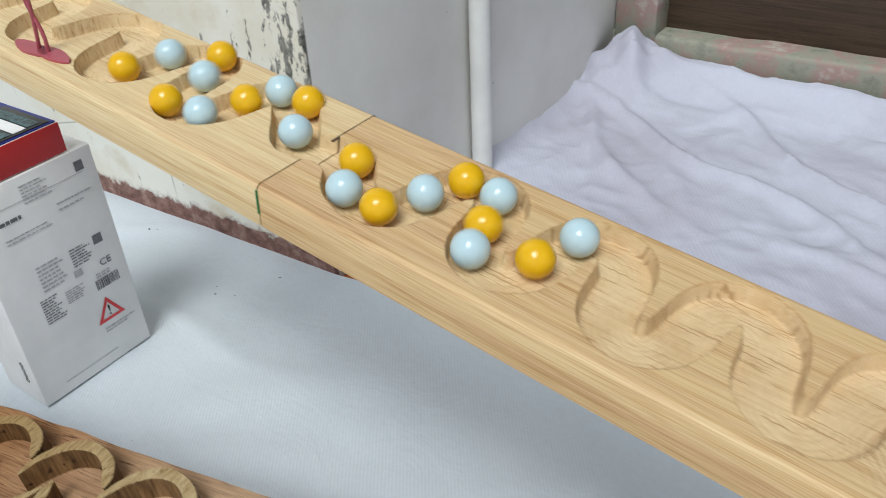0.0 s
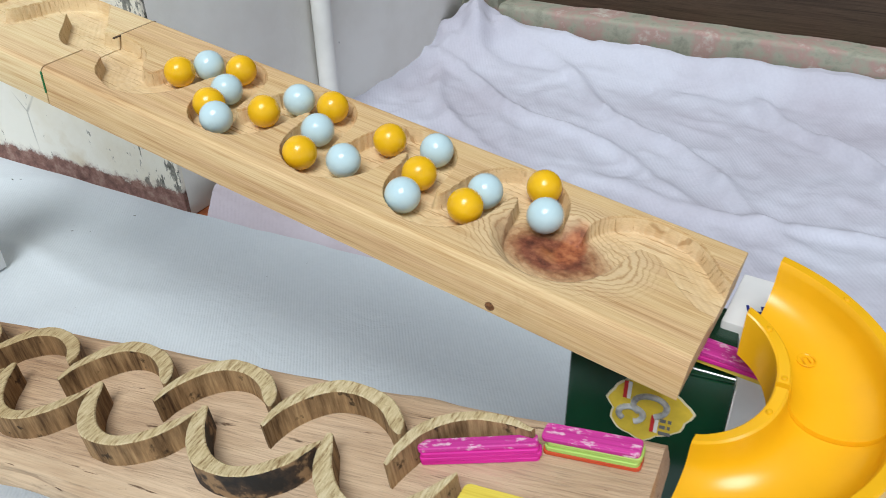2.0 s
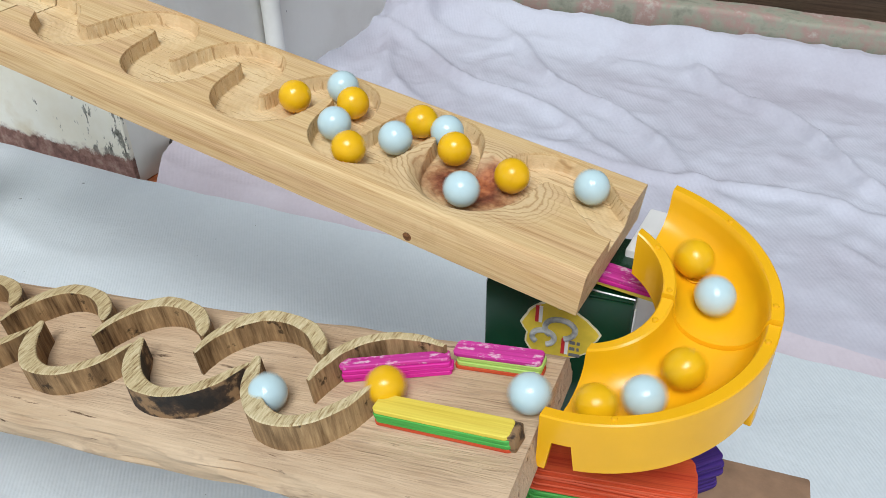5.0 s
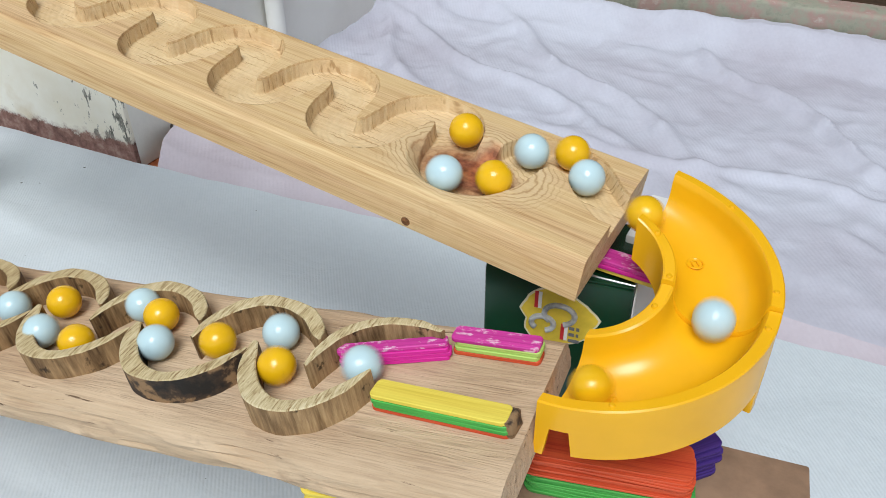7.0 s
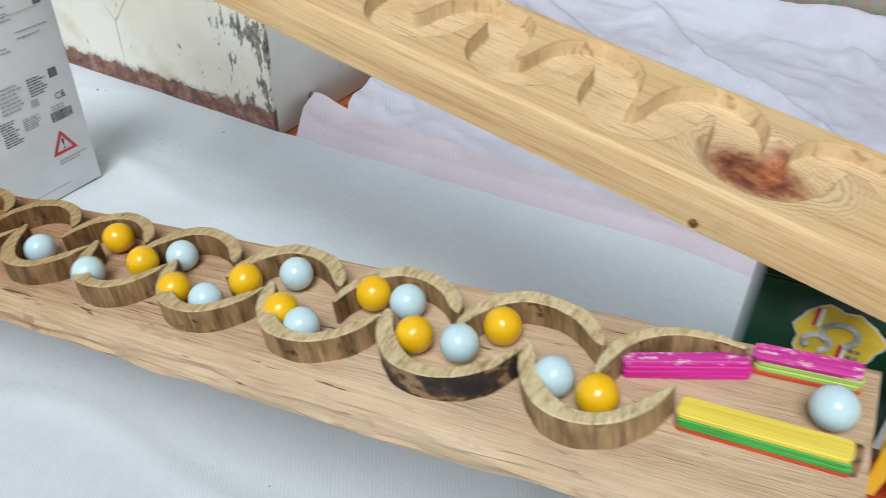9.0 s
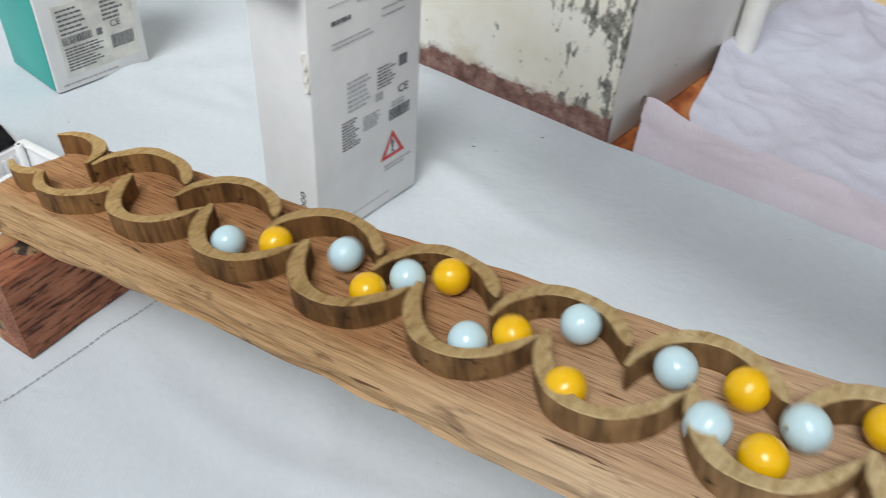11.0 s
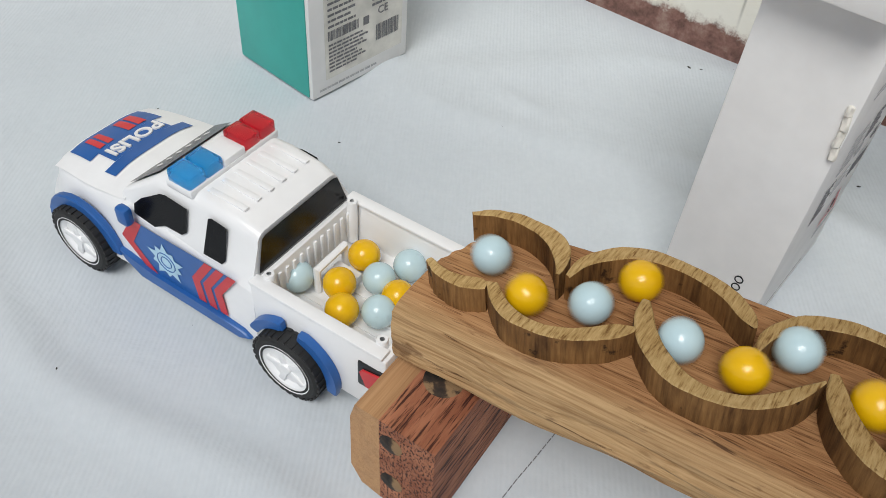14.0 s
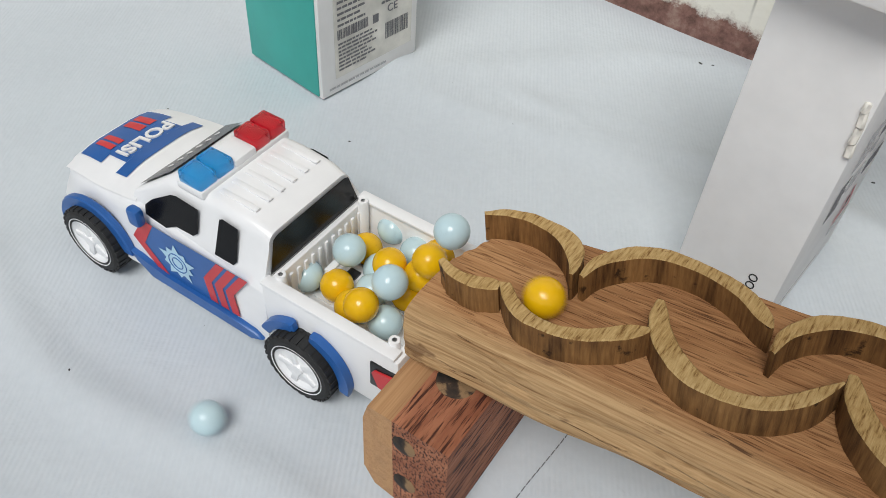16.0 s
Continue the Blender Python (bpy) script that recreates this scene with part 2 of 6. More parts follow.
def ring_top():
    r = Mat("ring_top", 0.75, spec=0.2)
    saw = r.noise(r.scaled(1100, 150, 200), 1, 3, 0.6)
    spot = r.noise(r.co, 420, 4, 0.7)
    big = r.noise(r.co, 60, 5, 0.65)
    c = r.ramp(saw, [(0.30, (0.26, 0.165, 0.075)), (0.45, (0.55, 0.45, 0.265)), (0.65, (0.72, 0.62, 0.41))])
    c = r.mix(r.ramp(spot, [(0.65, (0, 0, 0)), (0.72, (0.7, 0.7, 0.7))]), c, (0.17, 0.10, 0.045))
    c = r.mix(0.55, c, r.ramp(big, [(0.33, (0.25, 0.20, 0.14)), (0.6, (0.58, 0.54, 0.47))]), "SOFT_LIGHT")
    r.color(toned_by_x(r, c, (0.68, 0.55, 0.39)))
    r.bump(saw, 0.0006, 0.7)
    return r.m


RING_TOP = ring_top()


def ring_side():
    r = Mat("ring_side", 0.7, spec=0.25)
    v = r.noise(r.scaled(700, 700, 60), 1, 4, 0.65)
    v2 = r.noise(r.scaled(110, 110, 14), 1, 3, 0.6)
    big = r.noise(r.co, 45, 4, 0.6)
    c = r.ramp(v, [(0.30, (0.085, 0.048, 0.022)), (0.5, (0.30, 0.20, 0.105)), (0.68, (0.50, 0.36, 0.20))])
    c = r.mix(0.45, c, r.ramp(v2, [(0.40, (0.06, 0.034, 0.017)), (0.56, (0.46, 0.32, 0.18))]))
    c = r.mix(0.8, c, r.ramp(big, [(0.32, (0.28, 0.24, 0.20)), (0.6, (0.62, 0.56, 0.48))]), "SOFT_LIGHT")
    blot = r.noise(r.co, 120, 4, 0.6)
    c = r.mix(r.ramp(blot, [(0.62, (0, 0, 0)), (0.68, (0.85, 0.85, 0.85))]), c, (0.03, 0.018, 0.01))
    r.color(toned_by_x(r, c, (0.52, 0.40, 0.27)))
    r.bump(v, 0.0006, 0.6)
    return r.m


RING_SIDE = ring_side()


def char():
    r = Mat("charred_bark", 0.75)
    r.color(r.ramp(r.noise(r.co, 75, 5, 0.6), [(0.40, (0.012, 0.010, 0.008)), (0.50, (0.05, 0.03, 0.018)), (0.56, (0.27, 0.165, 0.08))]))
    r.bump(r.noise(r.co, 300, 3), 0.0006, 0.6)
    return r.m


CHAR = char()


def weathered():
    """Lower board: rough brown top, pale hewn front with dark checks."""
    w = Mat("rough_board", 0.75, spec=0.15)
    g1 = w.noise(w.scaled(9, 300, 300), 1, 4, 0.62, 0.35)
    g2 = w.noise(w.scaled(26, 1300, 1300), 1, 2)
    big = w.noise(w.scaled(12, 34, 34), 1, 4)
    c = w.ramp(g1, [(0.31, (0.33, 0.215, 0.135)), (0.44, (0.51, 0.36, 0.235)), (0.60, (0.65, 0.49, 0.335))])
    c = w.mix(0.40, c, w.ramp(g2, [(0.35, (0.33, 0.21, 0.13)), (0.6, (0.62, 0.46, 0.31))]))
    pore = w.noise(w.scaled(60, 1500, 1500), 1, 2, 0.5)
    c = w.mix(w.ramp(pore, [(0.58, (0, 0, 0)), (0.65, (0.65, 0.65, 0.65))]), c, (0.10, 0.045, 0.022))
    c = w.mix(0.8, c, w.ramp(big, [(0.35, (0.34, 0.28, 0.24)), (0.62, (0.66, 0.57, 0.48))]), "SOFT_LIGHT")
    sep = w.node("ShaderNodeSeparateXYZ")
    w.link(w.co, sep.inputs[0])
    # palest at the high end, brownest at x 0.45 to 0.57, then paler again
    tone_by_x = w.ramp(sep.outputs[0], [(0.12, (1.0, 0.99, 0.95)), (0.45, (0.60, 0.45, 0.33)), (0.56, (0.58, 0.43, 0.31)), (0.70, (0.74, 0.57, 0.42))])
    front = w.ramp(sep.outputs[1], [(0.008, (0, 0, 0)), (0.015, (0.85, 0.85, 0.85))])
    c = w.mix(1.0, c, tone_by_x, "MULTIPLY")
    hewn = w.ramp(g1, [(0.30, (0.25, 0.15, 0.075)), (0.42, (0.52, 0.37, 0.22)), (0.58, (0.70, 0.54, 0.35))])
    stain = w.noise(w.scaled(36, 120, 70), 1, 4, 0.6)
    hewn = w.mix(w.ramp(stain, [(0.60, (0, 0, 0)), (0.66, (0.8, 0.8, 0.8))]), hewn, (0.10, 0.045, 0.02))
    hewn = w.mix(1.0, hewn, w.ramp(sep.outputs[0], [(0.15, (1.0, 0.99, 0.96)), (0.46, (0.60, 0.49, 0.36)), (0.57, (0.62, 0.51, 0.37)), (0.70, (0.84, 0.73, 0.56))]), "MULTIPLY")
    c = w.mix(front, c, w.mix(0.22, hewn, w.ramp(g2, [(0.38, (0.09, 0.045, 0.022)), (0.58, (0.55, 0.39, 0.23))])))
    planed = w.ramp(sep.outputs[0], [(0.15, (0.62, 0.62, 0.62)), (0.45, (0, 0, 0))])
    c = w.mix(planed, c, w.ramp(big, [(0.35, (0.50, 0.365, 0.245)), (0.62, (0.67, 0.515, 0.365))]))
    ck = w.noise(w.scaled(24, 230, 200), 1, 5, 0.6, 0.6)
    c = w.mix(w.ramp(ck, [(0.638, (0, 0, 0)), (0.675, (0.85, 0.85, 0.85))]), c, (0.07, 0.032, 0.016))
    w.color(c)
    w.bump(w.mix(0.6, g1, ck), 0.0020, 0.9)
    return w.m


ROUGH = weathered()


def cloth_mat(name, base, lo, weave=1400.0, stain=0.4):
    c = Mat(name, 0.9, spec=0.15)
    big = c.noise(c.co, 3.5, 4, 0.6)
    fine = c.noise(c.co, 240, 2)
    col = c.ramp(big, [(0.32, lo), (0.62, base)])
    col = c.mix(0.10, col, c.ramp(fine, [(0.35, (0.3, 0.3, 0.3)), (0.65, (0.7, 0.7, 0.7))]), "SOFT_LIGHT")
    c.color(col)
    wa = c.node("ShaderNodeTexWave", Scale=weave / 6.28, Distortion=0.6)
    wa.inputs["Detail"].default_value = 1.0
    c.link(c.scaled(0.55, 0.83, 1.0), wa.inputs["Vector"])
    c.bump(c.mix(0.5, wa.outputs[0], fine), 0.0006, 0.32)
    wide = c.node("ShaderNodeBump", Strength=0.55, Distance=0.004)
    c.link(c.noise(c.co, 16, 5, 0.55, 0.8), wide.inputs["Height"])
    c.link(wide.outputs[0], c.b.inputs["Normal"].links[0].from_node.inputs["Normal"])
    return c.m


WHITE_CLOTH = cloth_mat("white_cloth", (0.600, 0.640, 0.672), (0.535, 0.575, 0.608))
SHEER_CLOTH = cloth_mat("sheer_cloth", (0.58, 0.53, 0.58), (0.47, 0.41, 0.45), 900.0)
LILAC_CLOTH = cloth_mat("lilac_cloth", (0.55, 0.555, 0.63), (0.43, 0.405, 0.465), 900.0)


def plaster():
    p = Mat("plaster", 0.85, spec=0.2)
    big = p.noise(p.co, 7, 5, 0.6)
    col = p.ramp(big, [(0.35, (0.78, 0.72, 0.58)), (0.6, (0.88, 0.85, 0.76))])
    peel = p.noise(p.scaled(70, 70, 26), 1, 6, 0.70)
    geo = p.node("ShaderNodeSeparateXYZ")
    p.link(p.co, geo.inputs[0])
    # peeling close to the outer corner, dark red paint along the foot
    edge = p.ramp(geo.outputs[0], [(0.0, (0.15, 0.15, 0.15)), (0.04, (0.08, 0.08, 0.08)), (0.09, (0.015, 0.015, 0.015)), (0.13, (0, 0, 0))])
    am = p.node("ShaderNodeMath")
    am.operation = "ADD"
    p.link(peel, am.inputs[0])
    p.link(edge, am.inputs[1])
    col = p.mix(p.ramp(am.outputs[0], [(0.63, (0, 0, 0)), (0.66, (1, 1, 1))]), col, p.ramp(p.noise(p.co, 150, 3), [(0.3, (0.085, 0.085, 0.07)), (0.7, (0.38, 0.36, 0.31))]))
    vo = p.node("ShaderNodeTexVoronoi", Scale=7.0)
    vo.feature = "DISTANCE_TO_EDGE"
    p.link(p.mix(0.06, p.co, p.t.nodes.new("ShaderNodeTexNoise").outputs[1]), vo.inputs["Vector"])
    crack = p.mix(1.0, p.ramp(vo.outputs[0], [(0.002, (1, 1, 1)), (0.006, (0, 0, 0))]), p.ramp(p.noise(p.co, 9, 2), [(0.54, (0, 0, 0)), (0.62, (0.6, 0.6, 0.6))]), "MULTIPLY")
    col = p.mix(crack, col, (0.20, 0.19, 0.16))
    rust = p.noise(p.co, 11, 5, 0.6)
    col = p.mix(p.ramp(rust, [(0.60, (0, 0, 0)), (0.76, (0.45, 0.45, 0.45))]), col, (0.56, 0.42, 0.20))
    hz = p.node("ShaderNodeMath")
    hz.operation = "MULTIPLY_ADD"
    p.link(p.noise(p.co, 42, 6, 0.75), hz.inputs[0])
    hz.inputs[1].default_value = 0.034
    p.link(geo.outputs[2], hz.inputs[2])
    red = p.ramp(p.noise(p.co, 70, 5, 0.7), [(0.33, (0.12, 0.07, 0.055)), (0.5, (0.26, 0.14, 0.115)), (0.68, (0.40, 0.27, 0.22))])
    col = p.mix(p.ramp(hz.outputs[0], [(0.0375, (1, 1, 1)), (0.0395, (0, 0, 0))]), col, red)
    p.color(col)
    p.bump(p.mix(0.6, peel, p.noise(p.co, 200, 4)), 0.002, 0.45)
    return p.m


PLASTER = plaster()


def grey_wall():
    p = Mat("grey_wall", 0.85, spec=0.2)
    big = p.noise(p.co, 5, 5, 0.6)
    col = p.ramp(big, [(0.35, (0.74, 0.715, 0.65)), (0.65, (0.86, 0.845, 0.79))])
    sp = p.noise(p.scaled(30, 30, 18), 1, 4, 0.75)
    col = p.mix(p.ramp(sp, [(0.68, (0, 0, 0)), (0.70, (0.8, 0.8, 0.8))]), col, (0.06, 0.055, 0.05))
    p.color(col)
    p.bump(p.noise(p.co, 160, 4), 0.001, 0.3)
    return p.m


GREY_WALL = grey_wall()


def ledge_mat():
    p = Mat("ledge", 0.9, spec=0.2)
    a = p.noise(p.co, 24, 5, 0.65)
    col = p.ramp(a, [(0.30, (0.20, 0.20, 0.16)), (0.45, (0.32, 0.32, 0.25)), (0.58, (0.38, 0.25, 0.22)), (0.70, (0.50, 0.49, 0.42))])
    p.color(col)
    p.bump(a, 0.004, 0.5)
    return p.m


LEDGE = ledge_mat()
DOOR_DARK = grain_wood("dark_door", (0.115, 0.075, 0.048), (0.072, 0.047, 0.030), (0.03, 0.02, 0.013), rough=0.6)


def tile_floor():
    p = Mat("tile_floor", 0.35)
    p.color(p.ramp(p.noise(p.co, 24, 4, 0.6, 1.5), [(0.35, (0.22, 0.06, 0.022)), (0.5, (0.40, 0.125, 0.038)), (0.62, (0.50, 0.21, 0.075))]))
    return p.m


TILE = tile_floor()


# ---- mesh helpers ----
def link_mesh(name, me, mats, parent=None, label="", m=None, smooth=True):
    for x in mats:
        me.materials.append(x)
    ob = new(name, me)
    if parent:
        ob.parent = parent
    if m is not None:
        ob.matrix_basis = m
    if label:
        tagged(ob, label)
    if smooth:
        me.shade_smooth()
        me.set_sharp_from_angle(angle=radians(38))
    return ob


def part(name, bm, mat, parent=None, label="", m=None, smooth=True):
    """Links a bmesh as one mesh object under a thing or a part."""
    me = bpy.data.meshes.new(name)
    bmesh.ops.recalc_face_normals(bm, faces=bm.faces)
    bm.to_mesh(me)
    bm.free()
    return link_mesh(name, me, mat if isinstance(mat, (list, tuple)) else [mat], parent, label, m, smooth)


def box(size, at=(0, 0, 0), bev=0.0, seg=2):
    bm = bmesh.new()
    bmesh.ops.create_cube(bm, size=1.0, matrix=Matrix.Translation(at) @ Matrix.Diagonal((*size, 1)))
    if bev:
        bmesh.ops.bevel(bm, geom=bm.edges[:], offset=bev, segments=seg, profile=0.5, affect="EDGES")
    return bm


def prism(pts, z0, z1, bev=0.0, seg=2):
    """A flat outline (x, y) raised from z0 to z1."""
    bm = bmesh.new()
    lo = [bm.verts.new((x, y, z0)) for x, y in pts]
    hi = [bm.verts.new((x, y, z1)) for x, y in pts]
    bm.faces.new(lo[::-1])
    bm.faces.new(hi)
    n = len(pts)
    for i in range(n):
        bm.faces.new((lo[i], lo[(i + 1) % n], hi[(i + 1) % n], hi[i]))
    if bev:
        es = [e for e in bm.edges if abs(e.verts[0].co.z - e.verts[1].co.z) < 1e-7]
        bmesh.ops.bevel(bm, geom=es, offset=bev, segments=seg, profile=0.5, affect="EDGES")
    return bm


def lathe(profile, n=40, axis="z"):
    """Turns (r, h) points round an axis."""
    bm = bmesh.new()
    rings = []
    for r, h in profile:
        if r < 1e-6:
            rings.append([bm.verts.new((0, 0, h))])
        else:
            rings.append([bm.verts.new((r * math.cos(2 * math.pi * i / n), r * math.sin(2 * math.pi * i / n), h)) for i in range(n)])
    for a, b in zip(rings, rings[1:]):
        for i in range(n):
            j = (i + 1) % n
            q = [a[i % len(a)], a[j % len(a)], b[j % len(b)], b[i % len(b)]]
            q = list(dict.fromkeys(q))
            if len(q) > 2:
                bm.faces.new(q)
    if axis == "y":
        bmesh.ops.rotate(bm, verts=bm.verts, matrix=Matrix.Rotation(radians(90), 3, "X"))
    return bm


def tube(pts, r, n=10, closed=False):
    """A round bar along points."""
    bm = bmesh.new()
    pts = [Vector(p) for p in pts]
    rings = []
    for i, p in enumerate(pts):
        d = (pts[min(i + 1, len(pts) - 1)] - pts[max(i - 1, 0)]).normalized()
        u = d.orthogonal().normalized() if not rings else (u - d * u.dot(d)).normalized()
        v = d.cross(u)
        rr = r[i] if isinstance(r, (list, tuple)) else r
        rings.append([bm.verts.new(p + u * rr * math.cos(2 * math.pi * k / n) + v * rr * math.sin(2 * math.pi * k / n)) for k in range(n)])
    for a, b in zip(rings, rings[1:]):
        for k in range(n):
            bm.faces.new((a[k], a[(k + 1) % n], b[(k + 1) % n], b[k]))
    bm.faces.new(rings[0][::-1])
    bm.faces.new(rings[-1])
    return bm


def smooth_line(pts, per=6):
    """Catmull-Rom through points of any dimension."""
    p = [np.array(q, float) for q in pts]
    out = []
    for i in range(len(p) - 1):
        a, b, c, d = p[max(i - 1, 0)], p[i], p[i + 1], p[min(i + 2, len(p) - 1)]
        for k in range(per):
            t = k / per
            out.append(0.5 * (2 * b + (c - a) * t + (2 * a - 5 * b + 4 * c - d) * t * t + (3 * b - a - 3 * c + d) * t ** 3))
    out.append(p[-1])
    return out


def axes(o, a, b):
    """Axes at o with x along a and y near b."""
    a = Vector(a).normalized()
    b = Vector(b)
    b = (b - a * b.dot(a)).normalized()
    n = a.cross(b)
    return Matrix.Translation(o) @ Matrix((a, b, n)).transposed().to_4x4()


def lettering(name, body, size, mat, parent, m, label="", depth=0.00015, bold=0.0):
    """Built-in font as a thin mesh; x along the line, y up the letters, centred."""
    cu = bpy.data.curves.new(name, "FONT")
    cu.body, cu.size, cu.extrude, cu.align_x, cu.align_y, cu.offset = body, size, depth, "CENTER", "CENTER", bold
    ob = bpy.data.objects.new(name, cu)
    me = bpy.data.meshes.new_from_object(ob)
    bpy.data.objects.remove(ob)
    me.materials.clear()
    return link_mesh(name, me, [mat], parent, label, m, smooth=False)


def empty(name, m):
    ob = new(name)
    ob.empty_display_size = 0.01
    ob.matrix_basis = m
    return ob


# ---- plan: the two boards ----
UPPER = axes((0.2415, 0.1445, 0.2455), (-0.777, 0.617, 0.1245), (-0.656, -0.754, -0.02))
LOWER = axes((0.1189, 0.0430, 0.2035), (-0.8397, 0.5182, -0.1625), (-0.5252, -0.8510, -0.0000))
CHANNEL, DEPTH = 0.0110, 0.0082


def meander(nodes, k, n=16):
    """A wavy line through turning points (s, w): w swings as a cosine, and k steepens the limbs."""
    out = []
    for (s0, w0), (s1, w1) in zip(nodes, nodes[1:]):
        for i in range(n):
            f = i / n
            th = math.pi * f
            kk = k * (1 if s1 > s0 else -1)
            out.append((s0 + (s1 - s0) * f + kk * math.sin(2 * th), (w0 + w1) / 2 + (w0 - w1) / 2 * math.cos(th)))
    out.append(nodes[-1])
    return out


# turning points in metres along and across each board
UP_HIGH = [(0.6380, 0.0120), (0.6070, 0.0560), (0.5750, 0.0120), (0.5440, 0.0560), (0.5130, 0.0120), (0.4820, 0.0560), (0.4500, 0.0110), (0.4210, 0.0560), (0.3880, 0.0130)]
UP_JOIN = [(0.3880, 0.0130), (0.3720, 0.0290), (0.3590, 0.0410), (0.3430, 0.0370), (0.3280, 0.0410), (0.3170, 0.0535), (0.3040, 0.0585)]
UP_LOW = [(0.3040, 0.0585), (0.2713, 0.0150), (0.2420, 0.0585), (0.2130, 0.0150), (0.1840, 0.0585), (0.1550, 0.0150), (0.1260, 0.0585), (0.0970, 0.0150), (0.0675, 0.0560), (0.0370, 0.0160)]
UP_EXIT = [(0.0370, 0.0160), (0.0240, 0.0185), (0.0130, 0.0300), (0.0020, 0.0385)]
UP_LINE = meander(UP_HIGH, 0.0035) + [tuple(p) for p in smooth_line(UP_JOIN, 5)[1:-1]] + meander(UP_LOW, 0.0035) + [tuple(p) for p in smooth_line(UP_EXIT, 6)[1:]]
FRONT = [0.024, 0.0828, 0.147, 0.2095, 0.2700, 0.3265, 0.3840, 0.4440, 0.5080, 0.5725, 0.6370, 0.690]
BACK = [-0.005, 0.0557, 0.1177, 0.1770, 0.2385, 0.2980, 0.3540, 0.4110, 0.4715, 0.5355, 0.6005, 0.6705]
LO_NODES = [((a + b) / 2, -0.0045) for a, b in zip(FRONT, FRONT[1:])] + [((a + b) / 2, -0.0425) for a, b in zip(BACK[1:], BACK[2:])]
LO_NODES = sorted(LO_NODES)
LO_LINE = [(-0.045, -0.030), (-0.02, -0.030), (0.005, -0.028), (0.030, -0.018)] + meander(LO_NODES, 0.003) + [(0.682, -0.012), (0.698, -0.018), (0.712, -0.019), (0.7185, -0.019)]


# ---- ground and walls ----
def sheet(name, mat, at, nu, nv, height, label):
    """A cloth laid on the ground: at(i / nu, j / nv) gives the place of each point of its grid."""
    vs = []
    for i in range(nu + 1):
        for j in range(nv + 1):
            x, y = at(i / nu, j / nv)
            vs.append((x, y, height(x, y)))
    fs = [(i * (nv + 1) + j, (i + 1) * (nv + 1) + j, (i + 1) * (nv + 1) + j + 1, i * (nv + 1) + j + 1) for i in range(nu) for j in range(nv)]
    me = bpy.data.meshes.new(name)
    me.from_pydata(vs, [], fs)
    me.flip_normals()
    ob = link_mesh(name, me, [mat])
    return tagged(ob, label, "cloth")


def fold(x, y, px, py, dx, dy, amp, width, length):
    """A soft crease along a line."""
    l = math.hypot(dx, dy)
    dx, dy = dx / l, dy / l
    u = (x - px) * dx + (y - py) * dy
    v = -(x - px) * dy + (y - py) * dx
    v += 0.012 * math.sin(u * 23 + px * 7)
    return amp * math.exp(-(v / width) ** 2) * max(0.0, 1 - abs(u / length) ** 3)


def floor_height(x, y):
    n = noise.noise((x * 9, y * 9, 0.3)) * 0.0008 + noise.noise((x * 3, y * 3, 1.3)) * 0.0012
    n += fold(x, y, -0.30, 0.60, 1, -0.55, 0.0022, 0.010, 0.22)
    n += fold(x, y, -0.42, 0.66, 1, -0.45, 0.0016, 0.012, 0.20)
    n += fold(x, y, -0.12, 0.40, 1, -0.2, 0.0018, 0.016, 0.25)
    n += fold(x, y, -0.66, 0.36, 1, -0.62, 0.0020, 0.008, 0.24)
    n += fold(x, y, -0.78, 0.75, 1, 0.45, 0.0016, 0.006, 0.18)
    n += fold(x, y, -0.36, 0.30, 1, 1.05, 0.0012, 0.004, 0.22)
    n += fold(x, y, -0.85, 0.45, 1, 0.2, 0.0030, 0.020, 0.35) + fold(x, y, -0.40, 0.72, 1, 0.1, 0.0026, 0.014, 0.18)
    n += fold(x, y, -0.33, 0.42, 0.4, -1, 0.0026, 0.009, 0.16) + fold(x, y, -0.05, 0.30, 1, -0.75, 0.0024, 0.012, 0.30)
    n += fold(x, y, -0.20, 0.25, 1, -0.5, 0.0022, 0.010, 0.35) + fold(x, y, -0.62, 0.20, 1, -0.3, 0.0026, 0.012, 0.25)
    n += fold(x, y, -0.644, 0.416, 0.118, -0.076, 0.0042, 0.011, 0.30) + fold(x, y, -0.713, 0.680, 0.075, 0.155, 0.0014, 0.0035, 0.16)
    n += fold(x, y, -0.434, 0.634, 0.176, -0.106, 0.0030, 0.014, 0.20) + fold(x, y, -0.14, 0.475, 0.07, 0.02, 0.0024, 0.020, 0.12) + fold(x, y, -0.262, 0.580, 0.10, -0.05, 0.0022, 0.012, 0.12)
    return n - 0.0014


EDGE_A, EDGE_B = (-0.105, 0.636), (0.318, 0.380)
DX, DY = 0.830, -0.558   # along the house front
NX, NY = 0.558, 0.830    # into the house


def beyond_edge(x, y):
    """Distance past the white cloth's far edge."""
    ex, ey = EDGE_B[0] - EDGE_A[0], EDGE_B[1] - EDGE_A[1]
    l = math.hypot(ex, ey)
    p = ((x - EDGE_A[0]) * ex + (y - EDGE_A[1]) * ey) / l
    return (-(x - EDGE_A[0]) * ey + (y - EDGE_A[1]) * ex) / l + 0.040 * min(1.0, max(0.0, (p - 0.42) / 0.25))


def ground_structure():
    me = bpy.data.meshes.new("ground")
    me.from_pydata([(-30, -30, -0.012), (30, -30, -0.012), (30, 30, -0.012), (-30, 30, -0.012)], [], [(0, 1, 2, 3)])
    g = link_mesh("ground", me, [TILE], smooth=False)
    tagged(g, "reddish brown patterned tile floor under the cloths", "floor", kind="structure")


ground_structure()


